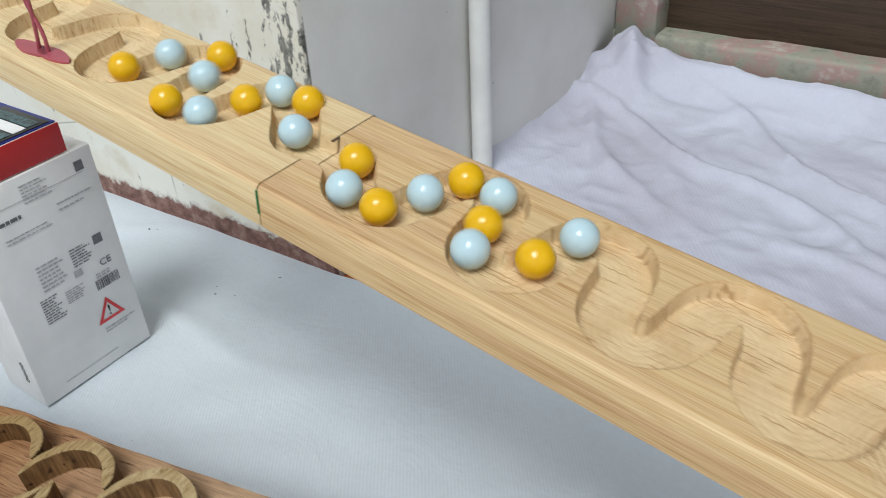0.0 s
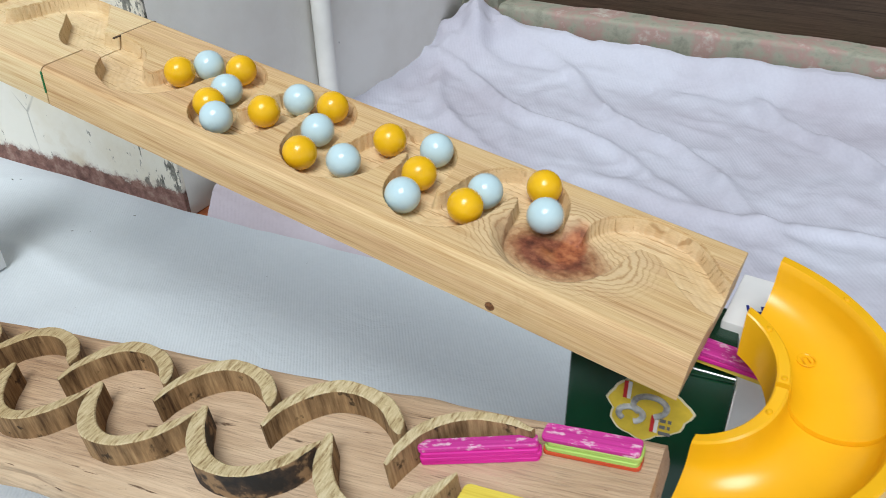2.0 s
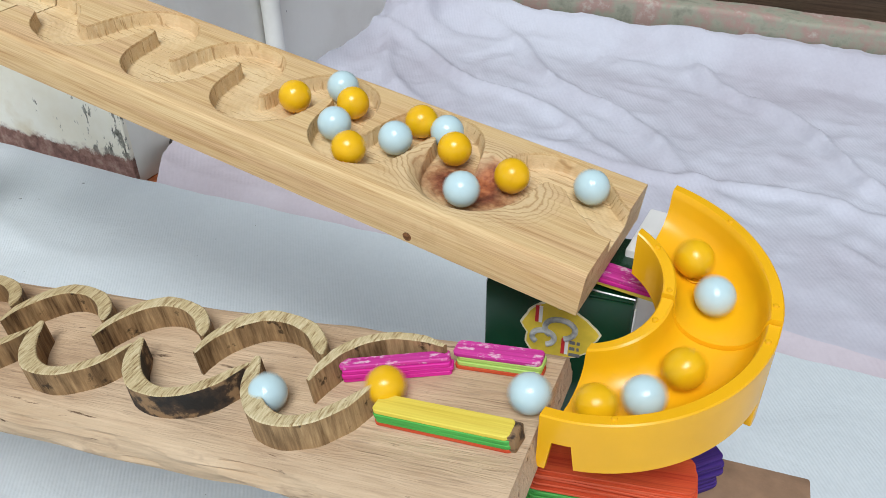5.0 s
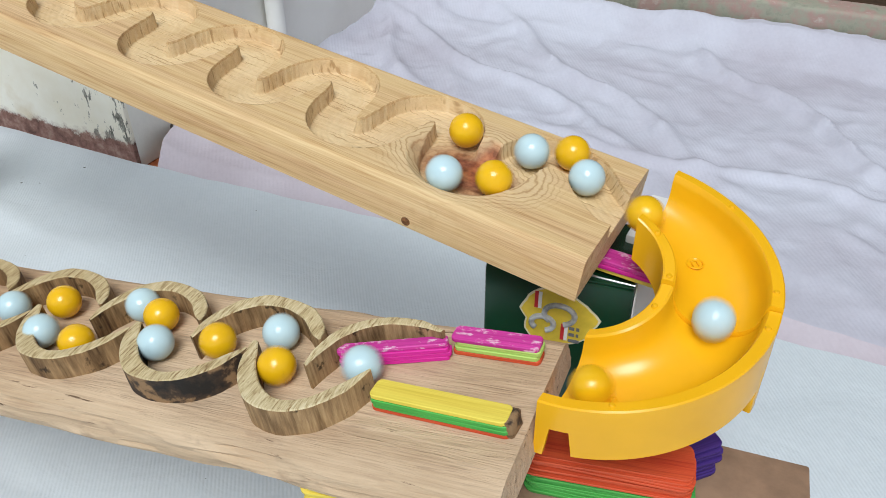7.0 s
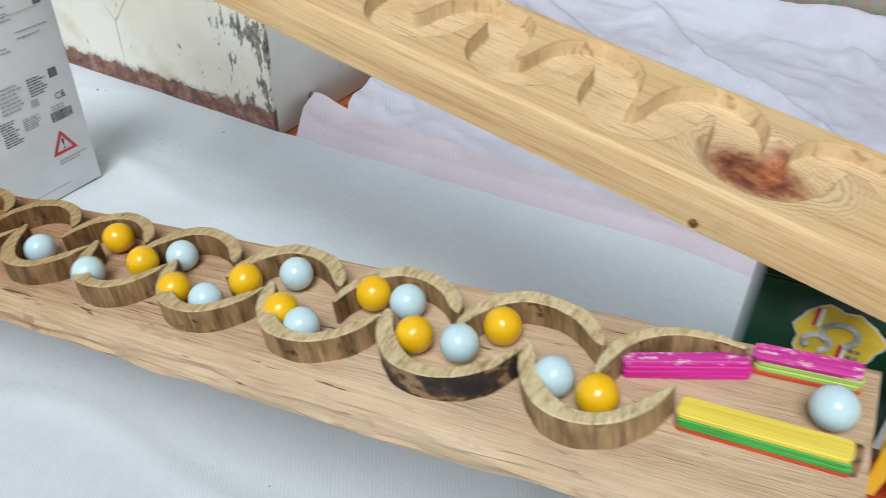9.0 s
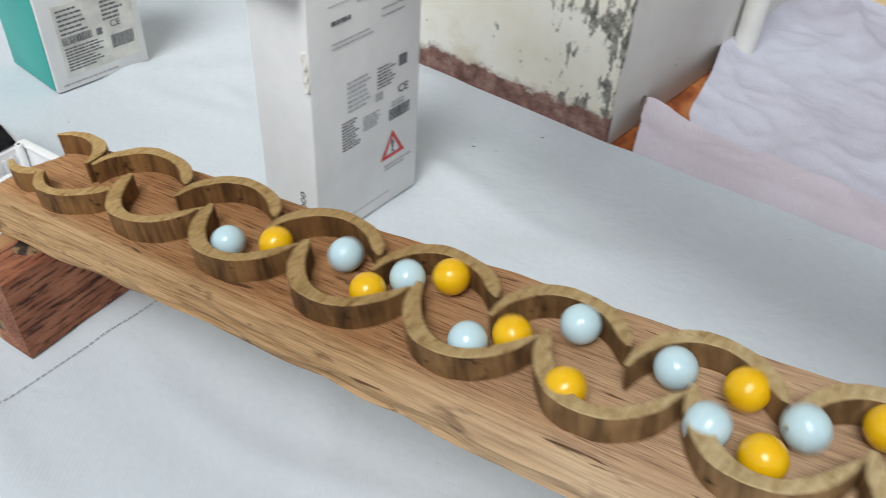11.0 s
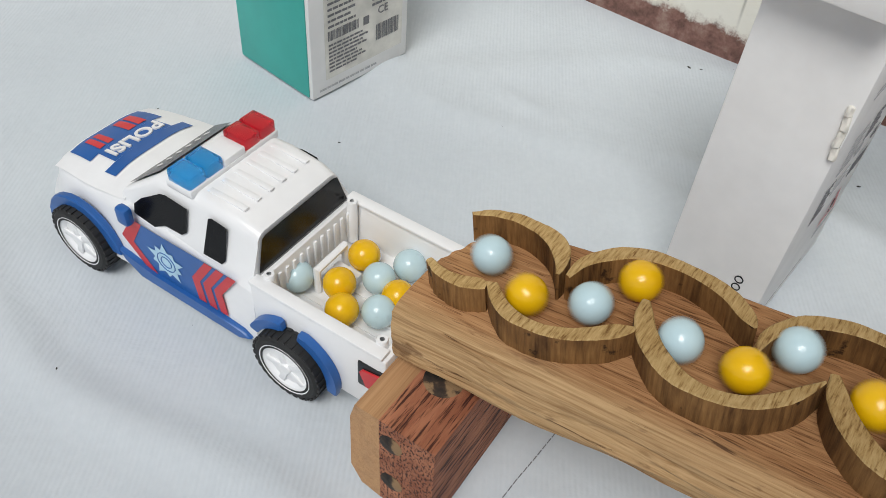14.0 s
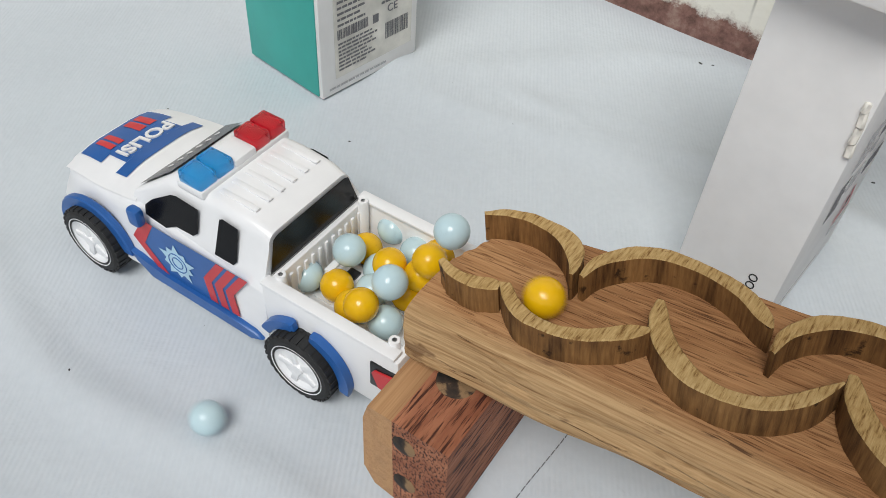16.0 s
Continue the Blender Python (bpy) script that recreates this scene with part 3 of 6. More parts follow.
def white_at(u, v):
    ex, ey = 0.8555, -0.5178
    p = -1.7 + 3.6 * u
    top = 0.08 * max(0.0, -p) + 0.0022 * noise.noise((p * 16, 0.5, 0)) + 0.0014 * noise.noise((p * 45, 2.5, 0))
    top -= 0.040 * min(1.0, max(0.0, (p - 0.42) / 0.25))
    q = top - 2.4 * (1 - v) ** 1.6
    return EDGE_A[0] + p * ex - q * ey, EDGE_A[1] + p * ey + q * ex


white = sheet("white_cloth", WHITE_CLOTH, white_at, 420, 300, floor_height, "white woven cloth with faint creases spread over the floor")
for k in range(46):
    u = k / 45
    x, y = -0.393 - 0.100 * u, 0.442 - 0.148 * u
    part("stitch", box((0.0030, 0.0004, 0.0003)), GREY_INK, white, "", pose(x, y, floor_height(x, y) + 0.0006, 0, 0, 57.5))


def lilac_height(x, y):
    # lifts at the foot of the ledge
    d = (x - 0.262) * NX + (y - 1.08) * NY
    n = noise.noise((x * 7, y * 7, 4.0)) * 0.004 + 0.007
    qx, qy = x + 0.02 * noise.noise((x * 11, y * 11, 7.0)), y + 0.02 * noise.noise((x * 11, y * 11, 9.0))
    n -= 0.0070 * abs(noise.noise((qx * 12, qy * 9, 2.0))) ** 0.8 + 0.0050 * abs(noise.noise((qx * 27, qy * 21, 6.0))) ** 0.8 + 0.0016 * abs(noise.noise((qx * 55, qy * 48, 3.0)))
    n += fold(x, y, 0.42, 0.72, 0.3, -1, 0.011, 0.010, 0.30) + fold(x, y, 0.30, 0.80, 0.55, -1, 0.009, 0.009, 0.28)
    n += fold(x, y, 0.62, 0.62, 0.2, -1, 0.013, 0.011, 0.24) + fold(x, y, 0.50, 0.50, 1, -0.7, 0.007, 0.009, 0.25)
    n += fold(x, y, 0.20, 0.85, 0.1, -1, 0.008, 0.010, 0.2) + fold(x, y, 0.36, 0.92, 1, -0.68, 0.006, 0.02, 0.5)
    be = beyond_edge(x, y)
    n *= min(1.0, max(0.12, be / 0.08))
    if d > -0.075:
        n += 0.036 * min(1.0, (d + 0.075) / 0.055) ** 1.3
    jp, jq = (x - 0.262) * DX + (y - 1.083) * DY, d
    n += 0.050 * math.exp(-((jp - 0.025) / 0.045) ** 2 - ((jq + 0.045) / 0.055) ** 2) * (1 + 0.5 * noise.noise((x * 40, y * 40, 3)))
    n += 0.012 * math.exp(-((jp + 0.040) / 0.03) ** 2)
    f = min(1.0, max(0.0, be / 0.022))
    return n * f - 0.0050 * (1 - f) + 0.001


def lilac_at(u, v):
    q = -1.05 + 1.05 * v
    left = float(np.interp(q, [-1.05, -0.60, -0.505, -0.495, -0.42, -0.33, -0.06, 0.0], [0.02, 0.012, -0.006, -0.012, -0.027, -0.046, -0.026, 0.02])) + 0.003 * noise.noise((q * 12, 1.5, 0))
    p = left + (1.75 - left) * u ** 1.15
    q = q - 0.010 * v + 0.010 * v * noise.noise((p * 8, 4.5, 0)) + 0.004 * v * noise.noise((p * 30, 1.5, 0))
    return 0.262 + p * DX + q * NX, 1.083 + p * DY + q * NY


sheet("lilac_cloth", LILAC_CLOTH, lilac_at, 340, 260, lilac_height, "pale lilac cotton cloth lying crumpled over the floor")


def hem_at(u, v):
    """The turned-over hem of the lilac cloth along the white cloth's edge."""
    a = 0.008 + 0.9 * u + 0.022 * (1 - v) + 0.002 * noise.noise((v * 9, 1.5, 0))
    q = -0.012 - 0.040 * min(1.0, max(0.0, (a - 0.42) / 0.25)) + (0.074 - 0.055 * min(1.0, a / 0.9) + 0.003 * noise.noise((a * 14, 2.5, 0))) * v
    return EDGE_A[0] + a * 0.8555 + q * 0.5178, EDGE_A[1] - a * 0.5178 + q * 0.8555


def hem_height(x, y):
    return lilac_height(x, y) + 0.0005 + (0.0016 + 0.0008 * noise.noise((x * 22, y * 22, 5.0))) * min(1.0, max(0.0, beyond_edge(x, y) / 0.02))


sheet("sheer_cloth", SHEER_CLOTH, hem_at, 240, 26, hem_height, "sheer pinkish lilac cloth strip along the white cloth's edge")


def wall(name, p0, p1, z0, z1, thick, mat, label, cat="wall"):
    """An upright wall whose visible face runs from p0 to p1; its thickness goes to the left of that way."""
    p0, p1 = Vector((*p0, 0)), Vector((*p1, 0))
    d = p1 - p0
    bm = box((d.length, thick, z1 - z0), (d.length / 2, thick / 2, (z0 + z1) / 2), 0.003)
    bmesh.ops.subdivide_edges(bm, edges=[e for e in bm.edges if e.calc_length() > 0.2], cuts=6)
    ob = part(name, bm, mat, m=axes(p0, d, Vector((-d.y, d.x, 0))))
    return tagged(ob, label, cat, kind="structure")


wall("wall_front", (-0.105, 0.636), (-1.905, 1.846), -0.012, 2.6, -0.10, PLASTER, "white plastered wall with peeling paint and dark red foot")
wall("wall_side", (-0.1035, 0.6385), (0.40, 1.2785), -0.012, 2.6, 0.12, GREY_WALL, "grey plastered wall with small dark specks")
_j = Vector((0.262, 1.083, 0))


def ledge_mesh():
    bm = box((2.2, 0.050, 0.075), (1.07, 0.025, 0.0265), 0.006, 3)
    bmesh.ops.subdivide_edges(bm, edges=[e for e in bm.edges if e.calc_length() > 0.2], cuts=60)
    for v in bm.verts:
        v.co.z += 0.004 * noise.noise(v.co * 17) * (v.co.z > 0.03)
        v.co.y += 0.004 * noise.noise(v.co * 21 + Vector((3, 1, 2)))
    return bm


ledge = part("ledge", ledge_mesh(), LEDGE, m=axes(_j, (DX, DY, 0), (NX, NY, 0)))
tagged(ledge, "worn mossy concrete door sill with chipped paint", "door sill", kind="structure")
inner = part("door_1", box((2.3, 0.05, 2.2), (1.05, 0.066, 1.07), 0.003), DOOR_DARK, m=axes(_j, (DX, DY, 0), (NX, NY, 0)))
tagged(inner, "dark brown weathered wooden door behind the sill", "door", kind="structure")
jamb = part("trim", box((0.06, 0.05, 2.4), (0.018, 0.022, 1.2), 0.006), LEDGE, m=axes(_j, (DX, DY, 0), (NX, NY, 0)))
tagged(jamb, "chipped grey plaster door jamb", "door jamb", kind="structure")
pipe = part("drain_pipe", tube([(0.050, 0.812, -0.004), (0.050, 0.812, 0.6), (0.050, 0.812, 1.4), (0.050, 0.812, 2.5)], 0.0115, 20), PIPE)
tagged(pipe, "white plastic pipe running up the grey wall", "pipe")


# ---- upper board ----
def upper_board():
    """Two pine boards end to end with one winding groove cut into their top."""
    line = np.array(UP_LINE)
    W, T, step = 0.0775, 0.0215, 0.0007

    def surface(ss, ww):
        P = np.stack([ss.ravel(), ww.ravel()], 1)
        d = np.full(len(P), 1.0)
        for i in range(len(line) - 1):
            a, b = line[i], line[i + 1]
            near = np.abs(P[:, 0] - (a[0] + b[0]) / 2) < 0.03
            if not near.any():
                continue
            Q = P[near]
            ab = b - a
            u = np.clip(((Q - a) @ ab) / max(1e-12, ab @ ab), 0, 1)
            d[near] = np.minimum(d[near], np.hypot(*(Q - a - u[:, None] * ab).T))
        z = -DEPTH * (1 - np.clip((d - CHANNEL + 0.0007) / 0.0013, 0, 1) ** 2 * (3 - 2 * np.clip((d - CHANNEL + 0.0007) / 0.0013, 0, 1)))
        # the dish round the knot
        e = np.hypot((P[:, 0] - 0.070) / 0.0245, (P[:, 1] - 0.047) / 0.0225)
        z = np.minimum(z, -DEPTH * np.clip((1.06 - e) / 0.42, 0, 1))
        # scallops left by the gouge
        z += np.where(z < -0.0075, 0.00012 * np.sin(P[:, 0] * 1150 + 60 * P[:, 1] + 2.0 * np.sin(P[:, 1] * 310)) * np.sin(P[:, 1] * 260 + 3) + 0.00016 * np.sin(d * 2600), 0)
        # slightly rounded long edges
        for q in (P[:, 1], W - P[:, 1]):
            z -= 0.0022 * np.clip(1 - q / 0.0030, 0, 1) ** 2
        return z

    def slab(name, s0, s1, mat, parent, label):
        ns, nw = int((s1 - s0) / step), int(W / step)
        S, Wd = np.meshgrid(np.linspace(s0, s1, ns + 1), np.linspace(0, W, nw + 1), indexing="ij")
        Z = surface(S, Wd).reshape(S.shape)
        vs = np.stack([S, Wd, Z], -1).reshape(-1, 3)
        i, j = np.meshgrid(np.arange(ns), np.arange(nw), indexing="ij")
        k = (i * (nw + 1) + j).ravel()
        fs = np.stack([k, k + nw + 1, k + nw + 2, k + 1], 1).tolist()
        base = len(vs)
        rim = [a * (nw + 1) for a in range(ns + 1)] + [ns * (nw + 1) + b for b in range(1, nw + 1)] + [a * (nw + 1) + nw for a in range(ns - 1, -1, -1)] + [b for b in range(nw - 1, 0, -1)]
        low = vs[rim].copy()
        low[:, 2] = -T
        n = len(rim)
        for a in range(n):
            b = (a + 1) % n
            fs.append([rim[b], rim[a], base + a, base + b])
        fs.append([base + a for a in range(n)][::-1])
        me = bpy.data.meshes.new(name)
        me.from_pydata(np.vstack([vs, low]).tolist(), [], fs)
        me.validate()
        bmx = bmesh.new()
        bmx.from_mesh(me)
        bmesh.ops.recalc_face_normals(bmx, faces=bmx.faces)
        bmx.to_mesh(me)
        bmx.free()
        return link_mesh(name, me, [mat], parent, label)

    top = empty("upper_track_board", UPPER)
    slab("board", 0.0, 0.3470, PINE, top, "pale pine board with a dark red knot in a carved dish")
    slab("board", 0.3478, 0.640, PINE_OLD, top, "pale pine board with rounded end")
    part("pencil_line", box((0.0011, 0.0006, 0.012), (0.3474, W + 0.0002, -0.0085)), GREEN_INK, top, "green marker line across the joint")
    part("knot", lathe([(0, 0.0003), (0.0016, 0.0002), (0.0024, -0.0002)], 16), KNOT, top, "small brown knot", pose(0.0800, W + 0.0001, -0.0185, -90, 0, 0))
    part("joint", box((0.0012, 0.030, 0.0006), (0.3474, 0.0160, -0.0006)), DARK_GAP, top, "dark open joint")
    return tagged(top, "long sloping pine board with a winding carved marble groove", "marble track")


upper_board()


def curved_wall(outer, inner, h, seed=0):
    """A sawn curved wall between two edge lines (s, w), h high, with a slightly uneven top and foot."""
    n = 44
    lines = []
    for pts in (outer, inner):
        q = np.array(smooth_line(pts, 8))
        l = np.r_[0, np.cumsum(np.hypot(*np.diff(q, axis=0).T))]
        u = np.linspace(0, l[-1], n)
        lines.append(np.stack([np.interp(u, l, q[:, 0]), np.interp(u, l, q[:, 1])], 1))
    bm = bmesh.new()
    rows = []
    for i, (a, b) in enumerate(zip(*lines)):
        d = b - a
        l = max(1e-6, np.linalg.norm(d))
        d = d / l
        e = min(0.0005, l * 0.25)
        hh = h + 0.00035 * noise.noise((i * 0.21, seed * 3.1, 0.4))
        saw = 0.00022 * noise.noise((i * 0.9, seed * 1.7, 2.4))
        bul = 0.00045 * noise.noise((i * 0.33, seed * 2.3, 5.5))
        a1, a2 = a - d * (saw + bul), a - d * saw
        rows.append([bm.verts.new((*a1, -0.0010)), bm.verts.new((*(a - d * bul * 1.3), h * 0.45)), bm.verts.new((*a2, hh - e)), bm.verts.new((*(a2 + d * e), hh)),
                     bm.verts.new((*(b - d * e), hh)), bm.verts.new((*b, hh - e)), bm.verts.new((*(b + d * bul), h * 0.5)), bm.verts.new((*b, -0.0010))])
    for a, b in zip(rows, rows[1:]):
        for k in range(7):
            f = bm.faces.new((a[k], a[k + 1], b[k + 1], b[k]))
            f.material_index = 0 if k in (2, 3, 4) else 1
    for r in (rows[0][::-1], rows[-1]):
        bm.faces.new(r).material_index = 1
    return bm


# crescent rims: outer and inner edge, as a share of the rim's length and metres across the board
FRONT_OUT = [(0.0, -0.0190), (0.073, -0.0072), (0.20, 0.0017), (0.355, 0.0067), (0.54, 0.0078), (0.70, 0.0056), (0.835, -0.0008), (0.925, -0.0075), (0.985, -0.0155), (1.0, -0.0235)]
FRONT_IN = [(0.012, -0.0197), (0.10, -0.0133), (0.21, -0.0053), (0.325, 0.0001), (0.46, 0.0020), (0.60, 0.0), (0.73, -0.0055), (0.84, -0.0130), (0.90, -0.0190), (0.955, -0.0240)]
BACK_OUT = [(0.0, -0.0310), (0.045, -0.0390), (0.19, -0.0475), (0.36, -0.0520), (0.55, -0.0540), (0.69, -0.0530), (0.85, -0.0475), (0.945, -0.0385), (0.99, -0.0295), (0.985, -0.0205)]
BACK_IN = [(0.01, -0.0304), (0.10, -0.0336), (0.24, -0.0412), (0.44, -0.0466), (0.64, -0.0461), (0.79, -0.0407), (0.91, -0.0301), (0.955, -0.0198)]


# the back edge of the lower board draws in towards its low end
BACK_EDGE_S, BACK_EDGE_W = (0.2, 0.4, 0.56, 0.62, 0.66, 0.70, 0.718), (-0.0655, -0.0605, -0.0575, -0.0550, -0.0515, -0.0465, -0.0400)


def lower_board():
    W0, W1, T = -0.0655, 0.0180, 0.030
    top = empty("lower_track_board", LOWER)
    step = 0.002
    ns, nw = int(0.7595 / step), int((W1 - W0) / step)
    vs, fs = [], []

    def z_top(s, w):
        e = min(w - W0, W1 - w)
        z = noise.noise((s * 14, w * 60, 0.5)) * 0.0008 + noise.noise((s * 60, w * 220, 4.5)) * 0.0004
        if w > W1 - 0.012:
            z -= 0.0035 * ((w - (W1 - 0.012)) / 0.012) ** 2 * (1 + 0.5 * noise.noise((s * 30, 0, 2)))
        if w < W0 + 0.006:
            z -= 0.002 * ((W0 + 0.006 - w) / 0.006) ** 2
        return z

    for i in range(ns + 1):
        s = -0.040 + 0.7595 * i / ns
        for j in range(nw + 1):
            w = W0 + (W1 - W0) * j / nw
            # the far corner of the low end is broken away
            ss = s
            if s > 0.68 and w < -0.030:
                ss = min(s, 0.7190 + (w + 0.030) * 0.25 + 0.002 * noise.noise((0, w * 200, 0)))
            back = float(np.interp(s, BACK_EDGE_S, BACK_EDGE_W))
            w = W1 + (w - W1) * (W1 - back) / (W1 - W0)
            vs.append((ss, w + (0.0015 * noise.noise((s * 25, 3, j))) * (j in (0, nw)), z_top(s, w)))
    for i in range(ns):
        for j in range(nw):
            k = i * (nw + 1) + j
            fs.append((k, k + nw + 1, k + nw + 2, k + 1))
    rim = [a * (nw + 1) for a in range(ns + 1)] + [ns * (nw + 1) + b for b in range(1, nw + 1)] + [a * (nw + 1) + nw for a in range(ns - 1, -1, -1)] + [b for b in range(nw - 1, 0, -1)]
    prev = rim
    for lv in range(1, 9):
        cur = []
        for r in rim:
            x, y, z = vs[r]
            f = lv / 8
            t = float(np.interp(x, [-0.04, 0.1, 0.25, 0.45, 0.58, 0.66, 0.72], [0.0158, 0.0165, 0.0195, 0.0170, 0.0190, 0.0255, 0.0270]))
            bul = 0.0025 * math.sin(math.pi * f * 0.8) * (1 if y > -0.02 else -1) + 0.0014 * noise.noise((x * 22, f * 4, y * 3)) + 0.0019 * noise.noise((x * 26, f * 22, 5))
            cur.append(len(vs))
            vs.append((x, y + bul, z * (1 - f) - t * f))
        n = len(rim)
        for a in range(n):
            b = (a + 1) % n
            fs.append((prev[b], prev[a], cur[a], cur[b]))
        prev = cur
    fs.append(tuple(prev[::-1]))
    me = bpy.data.meshes.new("board")
    me.from_pydata(vs, [], fs)
    bmx = bmesh.new()
    bmx.from_mesh(me)
    bmesh.ops.recalc_face_normals(bmx, faces=bmx.faces)
    bmx.to_mesh(me)
    bmx.free()
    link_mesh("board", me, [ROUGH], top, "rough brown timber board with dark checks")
    rim_h = 0.0125
    for n, (a, b) in enumerate(zip(FRONT, FRONT[1:])):
        a, b = a - 0.0010, b - 0.0008
        bulge = 0.0024 if n == 0 else 0.0006 * noise.noise((n * 1.7, 0.3, 0))
        lines = [[(a + u * (b - a), w + bulge * max(0.0, w + 0.0235) / 0.031) for u, w in arc] for arc in (FRONT_OUT, FRONT_IN)]
        if n == 10:   # the last rim stops short of the low end
            lines = [[(0.6311, -0.0080), (0.6352, -0.0016), (0.6420, 0.0040), (0.6510, 0.0091), (0.6608, 0.0111), (0.6717, 0.0108), (0.6803, 0.0065), (0.6885, -0.0016)],
                     [(0.6329, -0.0095), (0.6385, -0.0076), (0.6446, -0.0021), (0.6518, 0.0031), (0.6610, 0.0060), (0.6694, 0.0052), (0.6772, 0.0018), (0.6840, -0.0034)]]
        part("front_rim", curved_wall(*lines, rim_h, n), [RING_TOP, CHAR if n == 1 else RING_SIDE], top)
    for n, (a, b) in enumerate(zip(BACK[1:], BACK[2:])):
        a, b = a - 0.0030, b - 0.0040
        narrow = 0.0034 * min(1.0, max(0.0, (a - 0.18) / 0.2))
        lines = [[(a + u * (b - a), w + narrow * max(0.0, -w - 0.028) / 0.0245) for u, w in arc] for arc in (BACK_OUT, BACK_IN)]
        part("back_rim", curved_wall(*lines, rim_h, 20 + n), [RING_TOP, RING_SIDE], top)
    part("back_rim", curved_wall([(0.0520, -0.0156), (0.0522, -0.0265), (0.0480, -0.0385), (0.0385, -0.0470), (0.0288, -0.0502), (0.016, -0.051), (0.004, -0.047)],
                                 [(0.0505, -0.0150), (0.0475, -0.0260), (0.0435, -0.0350), (0.0360, -0.0425), (0.0285, -0.0457), (0.017, -0.0468), (0.005, -0.0455)], rim_h, 41), [RING_TOP, RING_SIDE], top)
    part("back_rim", curved_wall([(0.7160, -0.0332), (0.7096, -0.0388), (0.6990, -0.0423), (0.6880, -0.0421), (0.6775, -0.0394), (0.6706, -0.0338), (0.6675, -0.0260), (0.6670, -0.0185)],
                                 [(0.7148, -0.0318), (0.7052, -0.0360), (0.6950, -0.0370), (0.6854, -0.0346), (0.6783, -0.0306), (0.6732, -0.0255), (0.6705, -0.0220), (0.6683, -0.0180)], 0.0130, 42), [RING_TOP, RING_SIDE], top)
    part("front_rim", curved_wall([(0.7145, 0.0004), (0.7077, 0.0044), (0.6999, 0.0058), (0.6929, 0.0053), (0.6865, 0.0017)],
                                  [(0.7135, -0.0022), (0.7043, 0.0004), (0.6966, -0.0005), (0.6900, -0.0025), (0.6872, -0.0012)], 0.0125, 43), [RING_TOP, RING_SIDE], top)
    return tagged(top, "long rough timber board with curved wooden rims for marbles", "marble track")


lower_board()


# ---- coloured sticks at the top of the lower board ----
def stick(bm_len, wid, th):
    pts = [(-bm_len / 2, -wid / 2), (bm_len / 2, -wid / 2), (bm_len / 2, wid / 2), (-bm_len / 2, wid / 2)]
    out = []
    r = wid * 0.24
    for cx, cy, a0 in ((bm_len / 2 - r, -wid / 2 + r, -90), (bm_len / 2 - r, wid / 2 - r, 0), (-bm_len / 2 + r, wid / 2 - r, 90), (-bm_len / 2 + r, -wid / 2 + r, 180)):
        for k in range(5):
            a = radians(a0 + 22.5 * k)
            out.append((cx + r * math.cos(a), cy + r * math.sin(a)))
    return prism(out, 0, th, th * 0.15, 1)


def stick_stack(name, label, layers, length, wid, at, turn, th=0.0021):
    base = empty(name, LOWER @ pose(*at, 0, 0, turn))
    for i, mat in enumerate(layers):
        part("stick", stick(length + random.uniform(-0.001, 0.001), wid, th), mat, base, m=pose(random.uniform(-0.0006, 0.0006), random.uniform(-0.0005, 0.0005), i * th, 0, 0, random.uniform(-0.7, 0.7)))
    return tagged(base, label, "stick stack")


yellow_stack = stick_stack("craft_stick_stack", "stacked yellow, green and orange craft sticks along the groove", [RED_ST, GREEN_ST, GREEN_ST, YELLOW_ST], 0.056, 0.0095, (-0.0075, -0.0135, 0), -1.5)
burnt = box((0.0050, 0.0088, 0.0080), (-0.0272, 0, 0.0041), 0.0012)
for v in burnt.verts:
    v.co += Vector((0.0012, 0.0008, 0.0006)) * noise.noise(v.co * 600)
part("burnt_end", burnt, CHAR, yellow_stack, "charred stick ends")
stick_stack("craft_stick_stack", "stacked magenta, lime and red craft sticks along the groove", [RED_ST, LIME_ST, LIME_ST, MAGENTA_WORN], 0.036, 0.0085, (-0.0165, -0.0515, 0), 0)
stick_stack("craft_stick_stack", "bent stack of magenta craft sticks beside the rim", [MAGENTA, MAGENTA, MAGENTA, MAGENTA_WORN], 0.046, 0.0055, (0.0240, -0.0385, 0), 19)


# ---- yellow slide ----
SC = (0.2048, 0.0828)


